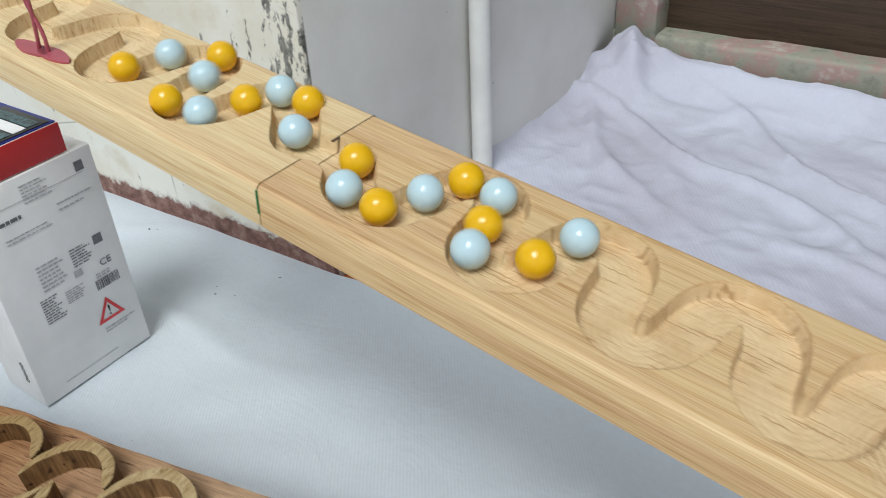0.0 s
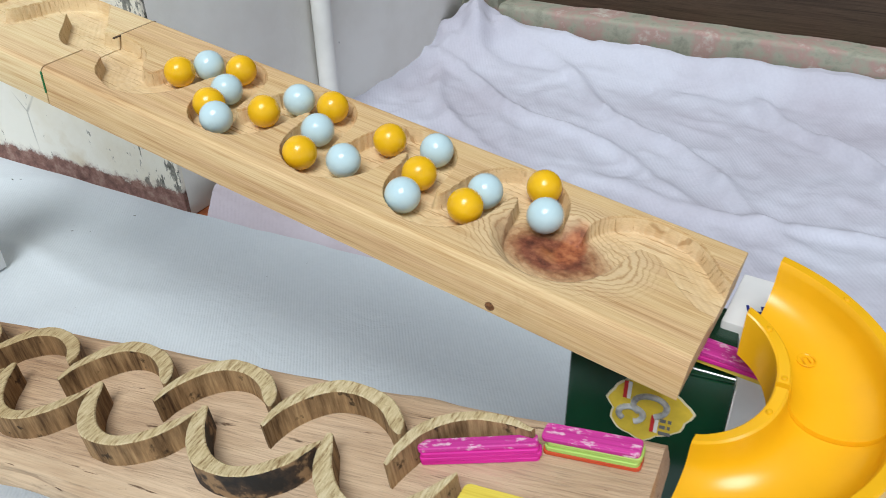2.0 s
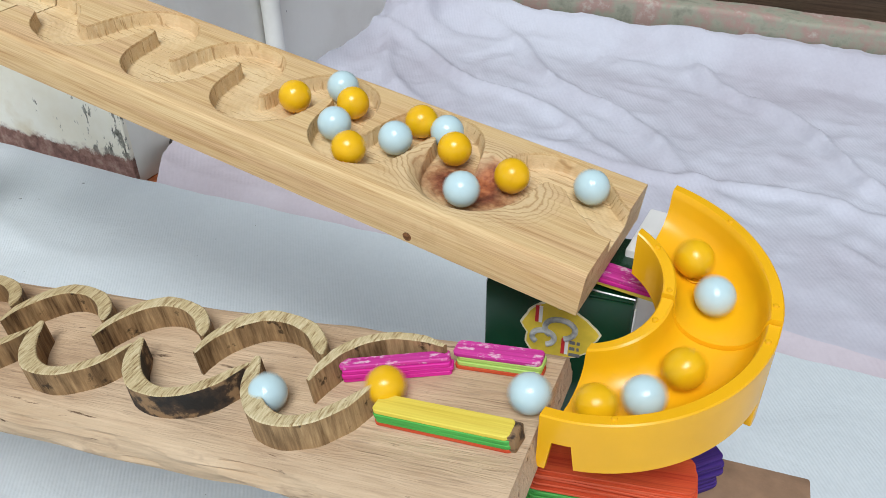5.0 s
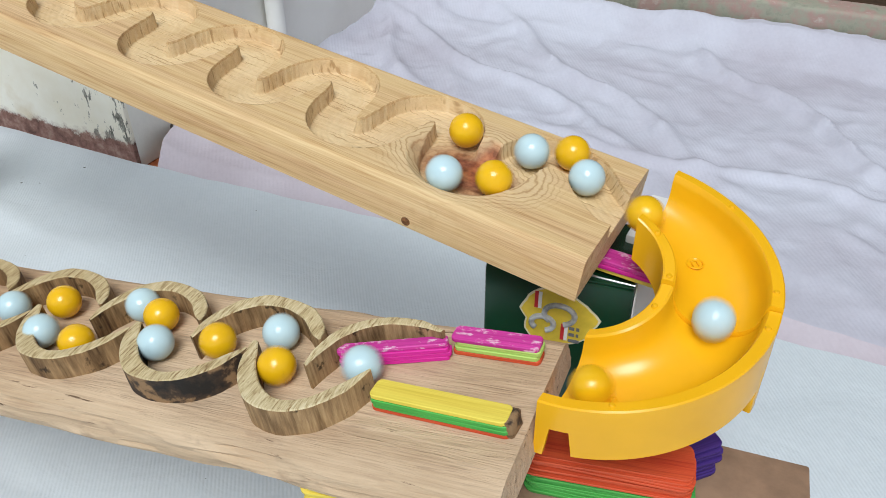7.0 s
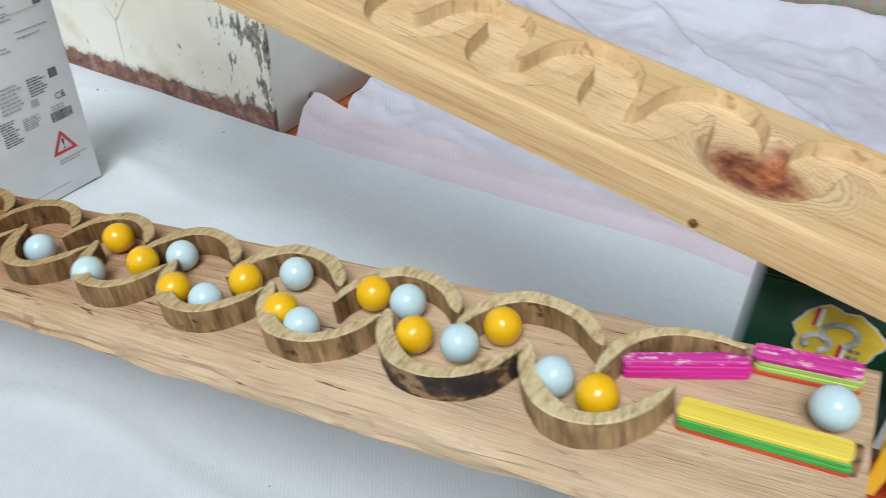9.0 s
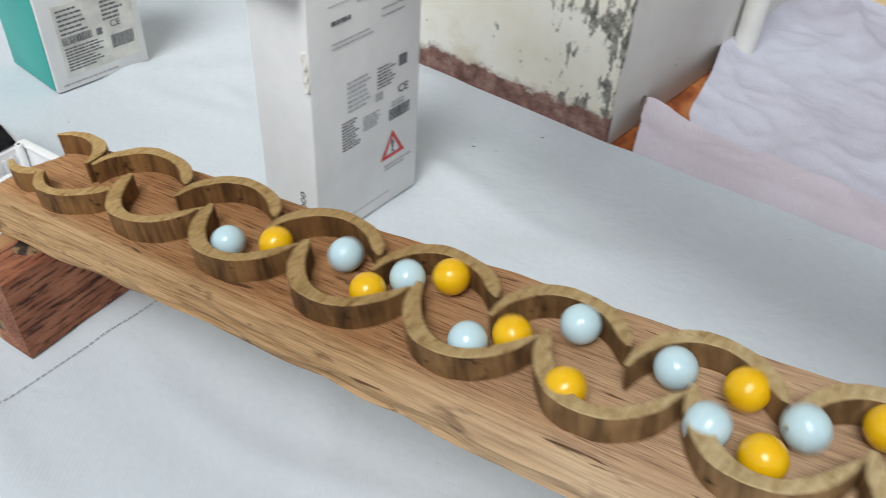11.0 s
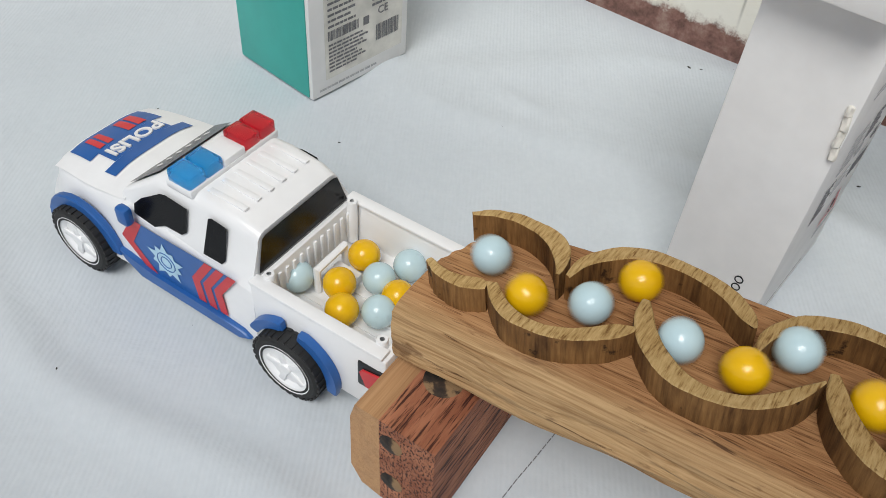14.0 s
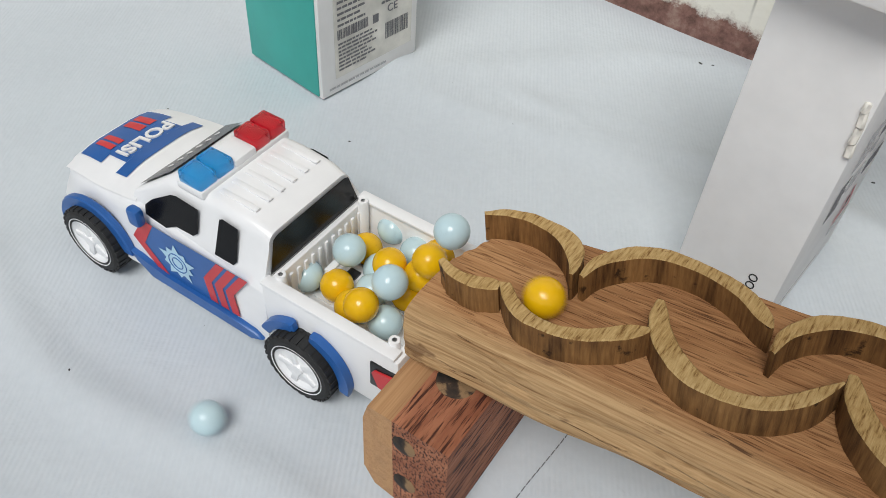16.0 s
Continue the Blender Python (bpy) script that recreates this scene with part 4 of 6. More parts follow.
def slide_section(a0, a1, z0, z1, parent, label, ends):
    prof = [(0.0180, -0.020), (0.0180, -0.0006), (0.0186, 0.0), (0.0222, 0.0), (0.0230, -0.0008)]
    for k in range(13):
        a = math.pi * k / 12
        prof.append((0.0398 - 0.0164 * math.cos(a), -0.0035 - 0.0150 * math.sin(a) ** 0.85))
    prof += [(0.0570, -0.0008), (0.0576, 0.0), (0.0616, 0.0), (0.0622, -0.0006), (0.0622, -0.0245), (0.0602, -0.0245), (0.0602, -0.0075)]
    for k in range(13):
        a = math.pi * (1 - k / 12)
        prof.append((0.0398 - 0.0186 * math.cos(a), -0.0060 - 0.0150 * math.sin(a) ** 0.85))
    prof += [(0.0205, -0.0075), (0.0205, -0.020)]
    bm = bmesh.new()
    rows = []
    n = 60
    for i in range(n + 1):
        f = i / n
        a = radians(a0 + (a1 - a0) * f)
        z = z0 + (z1 - z0) * f
        deg = a0 + (a1 - a0) * f
        skirt = -0.0245
        if deg < -127.5:
            skirt = -0.0270
        elif deg < -120.5:
            skirt = -0.0125
        rows.append([bm.verts.new((r * math.cos(a), r * math.sin(a), z + (skirt if h == -0.0245 else h))) for r, h in prof])
    m = len(prof)
    for p, q in zip(rows, rows[1:]):
        for k in range(m):
            bm.faces.new((p[k], p[(k + 1) % m], q[(k + 1) % m], q[k]))
    bm.faces.new(rows[0])
    bm.faces.new(rows[-1][::-1])
    return part("channel", bm, SLIDE, parent, label)


def slide():
    base = empty("yellow_slide", pose(*SC, 0))
    slide_section(47, -33, 0.2530, 0.2405, base, "upper half of the curved yellow chute", 0)
    slide_section(-33.5, -132, 0.2385, 0.2225, base, "lower half of the curved yellow chute", 1)
    for a, r, z in ((20, 0.0590, 0.2490), (-26, 0.0590, 0.2416), (-42, 0.0590, 0.2374), (-108, 0.0590, 0.2265), (22, 0.0205, 0.2493), (-28, 0.0205, 0.2413), (-60, 0.0205, 0.2345)):
        part("pin", lathe([(0, 0.0007), (0.0008, 0.0006), (0.0012, 0), (0.0012, -0.001)], 14), SLIDE, base, m=pose(r * math.cos(radians(a)), r * math.sin(radians(a)), z))
    for a, z in ((-44, 0.210),):
        t = radians(a)
        part("clip", box((0.0035, 0.0060, 0.022), (0, 0, 0), 0.0008), SLIDE, base, m=pose(0.0605 * math.cos(t), 0.0605 * math.sin(t), z, 0, 0, a))
    for a, z in ((14, 0.2300), (-104, 0.2089)):
        ring = [(0.0034 * math.cos(radians(k)), 0.0034 * math.sin(radians(k)), 0) for k in range(0, 361, 20)]
        part("embossed_mark", tube(ring, 0.00035, 6), SLIDE, base, "", pose(0.0398 * math.cos(radians(a)), 0.0398 * math.sin(radians(a)), z))
        part("embossed_mark", tube([(-0.0012, -0.0015, 0), (-0.0012, 0.0015, 0), (0.0012, 0.0015, 0), (0.0012, -0.0015, 0)], 0.0003, 6), SLIDE, base, "", pose(0.0398 * math.cos(radians(a)), 0.0398 * math.sin(radians(a)), z))
    return tagged(base, "glossy yellow plastic half-turn chute joining the two boards", "marble slide")


slide()


# ---- cartons ----
def bars(parent, mat, m, x0, y0, x1, y1, n, fill=0.5, label="", jitter=0.35):
    """Lines of unreadable print as thin bars in one small mesh, rows from y1 down to y0."""
    bm = bmesh.new()
    rnd = random.Random(int((x0 + y1) * 1e5) % 997)
    for i in range(n):
        y = y1 - (y1 - y0) * (i + 0.5) / n
        h = (y1 - y0) / n * fill
        x = x0
        end = x1 - (x1 - x0) * jitter * rnd.random()
        while x < end - 0.001:
            l = min(rnd.uniform(0.002, 0.006), end - x)
            bmesh.ops.create_cube(bm, size=1.0, matrix=Matrix.Translation((x + l / 2, y, 0)) @ Matrix.Diagonal((l, h, 0.0002, 1)))
            x += l + 0.0008
    return part("print", bm, mat, parent, label, m, smooth=False)


def barcode(parent, m, x0, y0, x1, y1):
    bm = bmesh.new()
    rnd = random.Random(int(x1 * 1e5) % 991)
    x = x0
    while x < x1:
        l = rnd.choice((0.0003, 0.0005, 0.0008))
        bmesh.ops.create_cube(bm, size=1.0, matrix=Matrix.Translation((x, (y0 + y1) / 2, 0)) @ Matrix.Diagonal((l, y1 - y0, 0.0002, 1)))
        x += l + rnd.choice((0.0003, 0.0005, 0.0007))
    return part("barcode", bm, GREY_INK, parent, "", m, smooth=False)


def patch(parent, name, mat, m, x0, y0, x1, y1, label="", d=0.0002):
    return part(name, box((x1 - x0, y1 - y0, d), ((x0 + x1) / 2, (y0 + y1) / 2, 0)), mat, parent, label, m, smooth=False)


def label_face(base, m, W, H, phone):
    """Small print on a carton's label face: x across, y up, from its lower left corner."""
    up = m @ pose(0, 0, 0.0002)
    if phone:
        bars(base, GREY_INK, up, 0.008, H - 0.030, 0.026, H - 0.0265, 1, 0.8)
        bars(base, PALE_INK, up, 0.008, H - 0.046, 0.045, H - 0.040, 2, 0.3)
        bars(base, PALE_INK, up, 0.052, H - 0.040, 0.082, H - 0.030, 2, 0.25)
        patch(base, "line", PALE_INK, up, 0.006, H - 0.0175, W - 0.012, H - 0.0172)
        bars(base, PALE_INK, up, 0.030, H - 0.022, 0.052, H - 0.006, 6, 0.35)
        patch(base, "square_code", GREY_INK, up, W - 0.017, H - 0.016, W - 0.010, H - 0.008)
        bars(base, GREY_INK, up, 0.014, 0.067, 0.031, 0.090, 10, 0.36)
        bars(base, PALE_INK, up, 0.034, 0.074, 0.052, 0.086, 6, 0.5)
        bars(base, GREY_INK, up, 0.048, 0.100, 0.066, 0.117, 7, 0.36)
        bars(base, PALE_INK, up, 0.020, 0.094, 0.042, 0.118, 7, 0.4)
        patch(base, "square_code", GREY_INK, up, 0.069, 0.110, 0.077, 0.118)
        patch(base, "square_code", PALE_INK, up, 0.046, 0.092, 0.053, 0.098)
        barcode(base, up, 0.060, 0.071, 0.081, 0.080)
        bars(base, PALE_INK, up, 0.062, 0.081, 0.080, 0.086, 2, 0.6)
        part("triangle", ring_triangle(0.0235, 0.0026), RED_PL, base, "red warning triangle", up @ pose(0.0635, 0.0480, 0))
        lettering("mark", "!", 0.014, BLACK, base, up @ pose(0.0635, 0.0490, 0.0001))
        lettering("mark", "CE", 0.0085, GREY_INK, base, up @ pose(0.0735, 0.0925, 0.0001))
        bars(base, PALE_INK, up, 0.055, 0.030, 0.084, 0.036, 2, 0.5)
        patch(base, "line", PALE_INK, up, 0.010, 0.011, 0.060, 0.0116)
    else:
        patch(base, "sticker", CREAM_STICKER, up, 0.012, 0.012, W - 0.006, 0.075, "stained white sticker")
        s = up @ pose(0, 0, 0.0003)
        bars(base, GREY_INK, s, 0.015, 0.048, 0.040, 0.072, 6, 0.4)
        barcode(base, s, 0.015, 0.040, 0.042, 0.047)
        bars(base, GREY_INK, s, 0.015, 0.016, 0.050, 0.038, 8, 0.45)
        bars(base, GREY_INK, s, 0.054, 0.050, 0.074, 0.073, 6, 0.45)
        lettering("mark", "CE", 0.008, GREY_INK, base, s @ pose(0.064, 0.046, 0.0001))
        barcode(base, s, 0.058, 0.024, 0.079, 0.036)
        patch(base, "square_code", GREY_INK, s, 0.046, 0.040, 0.051, 0.046)
        bars(base, PALE_INK, up, 0.006, 0.004, 0.060, 0.007, 1, 0.5)


def ring_triangle(size, w):
    bm = bmesh.new()
    out, inn = [], []
    for k in range(3):
        a = radians(90 + 120 * k)
        out.append((size * 0.62 * math.cos(a), size * 0.62 * math.sin(a)))
        inn.append(((size * 0.62 - 2 * w) * math.cos(a), (size * 0.62 - 2 * w) * math.sin(a)))
    vo = [bm.verts.new((*p, 0.0001)) for p in out]
    vi = [bm.verts.new((*p, 0.0001)) for p in inn]
    for k in range(3):
        bm.faces.new((vo[k], vo[(k + 1) % 3], vi[(k + 1) % 3], vi[k]))
    return bm


CREAM_STICKER = plain("stained_sticker", (0.74, 0.72, 0.66), 0.6, 0.12, 45)


def phone_carton():
    """White carton standing on end; label face between two upright edges, plain narrow side next to it."""
    W, D, H = 0.1020, 0.0520, 0.1885
    e = Vector((0.588, 0.809, 0)).normalized()
    n = Vector((e.y, -e.x, 0))
    base = empty("phone_carton", axes((-0.3200, 0.4715, 0.0), e, -n))
    part("carton", box((W, D, H), (W / 2, D / 2, H / 2 + 0.0005), 0.0012), CARD, base)
    face = Matrix(((1, 0, 0, 0), (0, 0, -1, 0), (0, 1, 0, 0), (0, 0, 0, 1)))
    label_face(base, pose(0.011, -0.0001, 0) @ face, 0.091, H, True)
    side = Matrix(((0, 0, -1, 0), (-1, 0, 0, D), (0, 1, 0, 0), (0, 0, 0, 1)))
    for k in range(4):
        part("logo", lathe([(0.0017, -0.0001), (0.0017, 0.0002), (0.0023, 0.0002), (0.0023, -0.0001)], 20), BLACK, base, "", pose(-0.0002, 0, 0) @ side @ pose(D - 0.0135, 0.0240 + k * 0.0052, 0))
    for k, (z, l, a) in enumerate(((0.146, 0.005, 10), (0.141, 0.008, -14), (0.134, 0.010, 6), (0.126, 0.007, -8))):
        part("torn_edge", box((0.0022, 0.0034, l), (0, 0, 0), 0.0007, 1), TORN, base, "torn peeling card edge", pose(-0.0006, 0.0035 - 0.0006 * k, z, a, 8, 20 + 3 * a))
    return tagged(base, "tall white phone carton with small print and red triangle", "box")


phone_carton()


def teal_carton():
    W, D, H = 0.0890, 0.075, 0.170
    e = Vector((-0.520 + 0.575, 0.714 - 0.644, 0)).normalized()
    n = Vector((e.y, -e.x, 0))
    base = empty("phone_carton", axes((-0.575, 0.644, 0.0), e, -n))
    part("carton", box((W, D, H), (W / 2, D / 2, H / 2 + 0.0005), 0.0012), CARD, base)
    face = Matrix(((1, 0, 0, 0), (0, 0, -1, 0), (0, 1, 0, 0), (0, 0, 0, 1)))
    label_face(base, pose(0, -0.0001, 0) @ face, W, H, False)
    part("sleeve", box((0.0012, D * 0.95, H - 0.002), (-0.0004, D * 0.515, H / 2 + 0.001), 0.0004), TEAL, base, "teal printed side")
    return tagged(base, "white phone carton with a teal side on the cloth", "box")


teal_carton()


def red_carton():
    """Flat carton lying on the phone carton."""
    e = Vector((0.031, 0.044, 0)).normalized()
    base = empty("red_carton", axes((-0.3300, 0.4600, 0.1892), e, Vector((-e.y, e.x, 0))))
    part("carton", box((0.100, 0.075, 0.024), (0.050, 0.0375, 0.012), 0.001), CARD, base)
    part("sleeve", box((0.1004, 0.0012, 0.0225), (0.0502, -0.0003, 0.0122), 0.0003), RED_CARD, base, "red printed side")
    bars(base, CARD, pose(0.004, -0.0011, 0.007, 90, 0, 0), 0, 0, 0.020, 0.004, 1, 0.8, "", 0.0)
    part("sleeve", box((0.099, 0.074, 0.0012), (0.050, 0.0375, 0.0242), 0.0004), BLUE_CARD, base, "dark blue printed top")
    part("picture", box((0.092, 0.056, 0.0008), (0.050, 0.030, 0.0252), 0.0003), BLACK, base, "black printed panel with small pictures")
    for x, wide, m in ((0.014, 0.012, CARD), (0.029, 0.014, TEAL_DARK), (0.044, 0.012, CARD), (0.060, 0.016, TEAL_DARK), (0.075, 0.010, CARD), (0.086, 0.009, TEAL_DARK)):
        part("picture", box((wide, 0.047, 0.0004), (x, 0.029, 0.0258)), m, base)
    return tagged(base, "flat white and red carton with a dark printed panel", "box")


red_carton()


# ---- green tin under the upper board ----
def green_tin():
    base = empty("green_tin", pose(0.1645, 0.1335, 0.0, 0, 0, -26.4))
    part("body", box((0.0675, 0.050, 0.2085), (0.03375, 0.025, 0.10425), 0.002), GREEN_TIN, base)
    part("lid", box((0.066, 0.0485, 0.0016), (0.03375, 0.025, 0.2090), 0.0006), GREEN_TIN, base)
    part("wire", tube([(0.036, 0.006, 0.2102), (0.052, 0.003, 0.2104), (0.067, 0.002, 0.2100)], 0.0005, 6), STEEL, base, "thin silver rim line")
    part("side", box((0.0006, 0.048, 0.200), (0.0677, 0.025, 0.105)), CARD, base, "white side panel")
    up = pose(0.0, -0.0003, 0.0, 90, 0, 0)
    cx, cz = 0.0350, 0.1850
    pts = []
    for k in range(36):
        a = 2 * math.pi * k / 36
        r = 1 + 0.08 * math.sin(3 * a + 1) + 0.05 * math.sin(7 * a) + 0.03 * math.sin(11 * a)
        pts.append((cx + 0.0165 * r * math.cos(a), cz + 0.0160 * r * math.sin(a)))
    part("sticker", prism([(cx + (x - cx) * 1.06, cz + (y - cz) * 1.06) for x, y in pts], -0.0001, 0.0002), CREAM, base, "cream sticker edge", up)
    part("sticker", prism(pts, 0, 0.0004), GOLD, base, "gold sticker", up)
    for x, y, r in ((cx + 0.001, cz + 0.003, 0.0070), (cx - 0.0065, cz - 0.0035, 0.0052)):
        part("numeral", tube([(x + r * math.cos(radians(a)), y + r * 0.8 * math.sin(radians(a)), 0.0006) for a in range(-70, 235, 15)], 0.0014, 8), CHROME_GREY, base, "silver curved mark", up)
    for x, y in ((cx - 0.0100, cz + 0.0100), (cx + 0.0030, cz - 0.0065)):
        part("flag", box((0.0016, 0.0095, 0.0003), (x, y, 0.0008)), RED_PL, base, "", up)
        part("flag", box((0.0016, 0.0095, 0.0003), (x + 0.0017, y, 0.0008)), CARD, base, "", up)
    bars(base, GREY_INK, up @ pose(0, 0, 0.0006), cx + 0.006, cz - 0.013, cx + 0.013, cz - 0.002, 3, 0.5)
    return tagged(base, "dark green tin with a gold sticker on the cloth", "tin")


green_tin()
wh = empty("white_carton", pose(0.232, 0.138, 0.0, 0, 0, -38))
part("carton", box((0.050, 0.040, 0.214), (0.025, 0.020, 0.107), 0.001), CARD, wh)
lettering("mark", "H", 0.013, BLUE_CARD, wh, pose(0.012, 0.012, 0.2143, 0, 0, 20))
tagged(wh, "white carton with dark blue lettering beside the tin", "box")


def shim(at, turn, layers, length, wid, th, name, label):
    base = empty(name, pose(*at, 0, 0, turn))
    for i, mat in enumerate(layers):
        part("stick", stick(length + random.uniform(-0.002, 0.002), wid, th), mat, base, m=pose(random.uniform(-0.0014, 0.0014), random.uniform(-0.0012, 0.0012), i * th, 0, 0, random.uniform(-1.8, 1.8)))
    return tagged(base, label, "stick stack")


# sticks that shim the end of the upper board and carry the slide
shim((0.2205, 0.1130, 0.2130), -40, [YELLOW_ST, MAGENTA, MAGENTA_WORN], 0.040, 0.010, 0.0022, "craft_stick_stack", "short yellow and magenta craft sticks under the board end")
shim((0.2000, 0.0480, 0.1500), -23, [GREEN_ST] * 11 + [RED_ST] * 11, 0.066, 0.019, 0.00114, "craft_stick_stack", "thick pile of green and orange-red craft sticks under the slide")
shim((0.2330, 0.0505, 0.1500), 10, [PURPLE_ST] * 15, 0.030, 0.012, 0.00128, "craft_stick_stack", "bundle of purple craft sticks behind the pile")
shim((0.1025, 0.0453, 0.1500), -17, [YELLOW_ST] * 28, 0.046, 0.017, 0.0012, "craft_stick_stack", "pile of yellow craft sticks under the lower board")
plank = empty("support_plank", pose(0.2043, 0.0810, 0, 0, 0, -28))
part("plank", box((0.185, 0.062, 0.010), (0.0, -0.022, 0.1450), 0.001), BOARD, plank)
for x in (-0.075, 0.075):
    part("leg", box((0.020, 0.056, 0.140), (x, -0.022, 0.070), 0.002), BOARD, plank)
tagged(plank, "brown wooden plank carrying the coloured sticks", "plank")


# ---- wooden block under the low end ----
def block():
    base = empty("wood_block", axes((-0.4712, 0.3538, 0.0), (0.49, 0.87, 0), (-0.87, 0.49, 0)))
    L_, W_, H_ = 0.1075, 0.041, 0.0585
    pts = [(0, 0), (W_ * 0.62, 0), (W_ * 0.86, 0.004), (W_, 0.014), (W_, H_ - 0.012), (W_ * 0.94, H_), (0.001, H_)]
    for name, p, mat, lab in (("block", pts[:2] + [(W_ * 0.66, H_), (0.001, H_)], MAHOGANY, "red-brown hardwood"), ("block", [(W_ * 0.62, 0), (W_ * 0.86, 0.002), (W_, 0.012), (W_, H_ - 0.010), (W_ * 0.94, H_), (W_ * 0.66, H_)], SAP, "paler sapwood edge")):
        bm = bmesh.new()
        a = [bm.verts.new((0, y, z)) for y, z in p]
        b = [bm.verts.new((L_, y, z)) for y, z in p]
        bm.faces.new(a)
        bm.faces.new(b[::-1])
        for i in range(len(p)):
            bm.faces.new((a[i], b[i], b[(i + 1) % len(p)], a[(i + 1) % len(p)]))
        part(name, bm, mat, base, lab)
    # dark discs on the end face stand in for two shaded bolt holes
    for y, z in ((0.021, 0.046), (0.020, 0.018)):
        part("hole_glue_mark", lathe([(0, 0.0008), (0.004, 0.0006), (0.0055, 0)], 16), CHAR, base, "dark disc standing in for a bolt hole", pose(-0.0001, y, z, 0, -90, 0))
    part("hole_glue_mark", lathe([(0, 0.0006), (0.006, 0.0005), (0.0085, 0)], 18), CHAR, base, "dark glue stain", pose(0.030, 0.017, H_))
    part("pad", box((0.045, 0.022, 0.0125), (0.062, 0.018, H_ + 0.0060), 0.001), MAHOGANY, base, "small packing piece")
    return tagged(base, "red-brown hardwood block under the low end of the board", "wood block")


block()


# ---- toy pickup ----
TRUCK = axes((-0.5415, 0.465, 0.0), (-0.8771, 0.4803, 0), (-0.4803, -0.8771, 0))


def loft(stations, close=True):
    """Rings of equal length joined one after another, both ends capped."""
    bm = bmesh.new()
    rows = [[bm.verts.new(p) for p in st] for st in stations]
    n = len(rows[0])
    for a, b in zip(rows, rows[1:]):
        for k in range(n):
            bm.faces.new((a[k], b[k], b[(k + 1) % n], a[(k + 1) % n]))
    bm.faces.new(rows[0])
    bm.faces.new(rows[-1][::-1])
    return bm


def section(x, hw_low, hw_top, z0, z1, r=0.006, lean=0.0, n=4):
    """A rounded cross-section across the truck at x."""
    out = []
    for sy in (1, -1):
        arc = []
        for k in range(n + 1):
            a = math.pi / 2 * k / n
            arc.append((hw_top - r + r * math.cos(a), z1 - r + r * math.sin(a)))
        side = [(hw_low, z0)] + arc
        if sy < 0:
            side = side[::-1]
        out += [(x + lean * (z - z0), sy * y, z) for y, z in side]
    return out


def wheel(parent, x, y, out):
    w = part("wheel", lathe([(0.0130, -0.0068), (0.0172, -0.0068), (0.0188, -0.0054), (0.0192, -0.0030), (0.0192, 0.0030), (0.0188, 0.0054), (0.0172, 0.0068), (0.0150, 0.0070), (0.0146, 0.0060), (0.0130, 0.0055)], 44, "y"), RUBBER, parent, "black toy tyre with white rim", pose(x, y, 0.0192))
    sgn = -1 if out > 0 else 1
    part("rim", lathe([(0, sgn * 0.0066), (0.0026, sgn * 0.0066), (0.0034, sgn * 0.0052), (0.0105, sgn * 0.0044), (0.0128, sgn * 0.0062), (0.0147, sgn * 0.0070), (0.0150, sgn * 0.0050), (0.0130, 0), (0, 0)], 36, "y"), WHITE_PL, w, "white plastic rim")
    for k in range(5):
        part("spoke", box((0.0085, 0.0014, 0.0036), (0.0072, -sgn * 0.0053, 0), 0.0005), WHITE_PL, w, "", pose(0, 0, 0, 0, 72 * k, 0))
    for k in range(30):
        for yy, ph in ((-0.0034, 0), (0.0034, 6)):
            part("tread", TREAD.copy(), RUBBER, w, "", pose(0, yy, 0, 0, 12 * k + ph, 0), False)
    return w


TREAD = box((0.0012, 0.0052, 0.0024), (0.0190, 0, 0))


def fan(parent, name, mat, pts3, label=""):
    """A thin flat decal from an outline in space, 0.4 mm thick."""
    bm = bmesh.new()
    vs = [bm.verts.new(p) for p in pts3]
    f = bm.faces.new(vs)
    bmesh.ops.recalc_face_normals(bm, faces=[f])
    return part(name, bm, mat, parent, label, smooth=False)


def side_decal(parent, name, mat, xz, y, label=""):
    return fan(parent, name, mat, [(x, y, z) for x, z in xz], label)


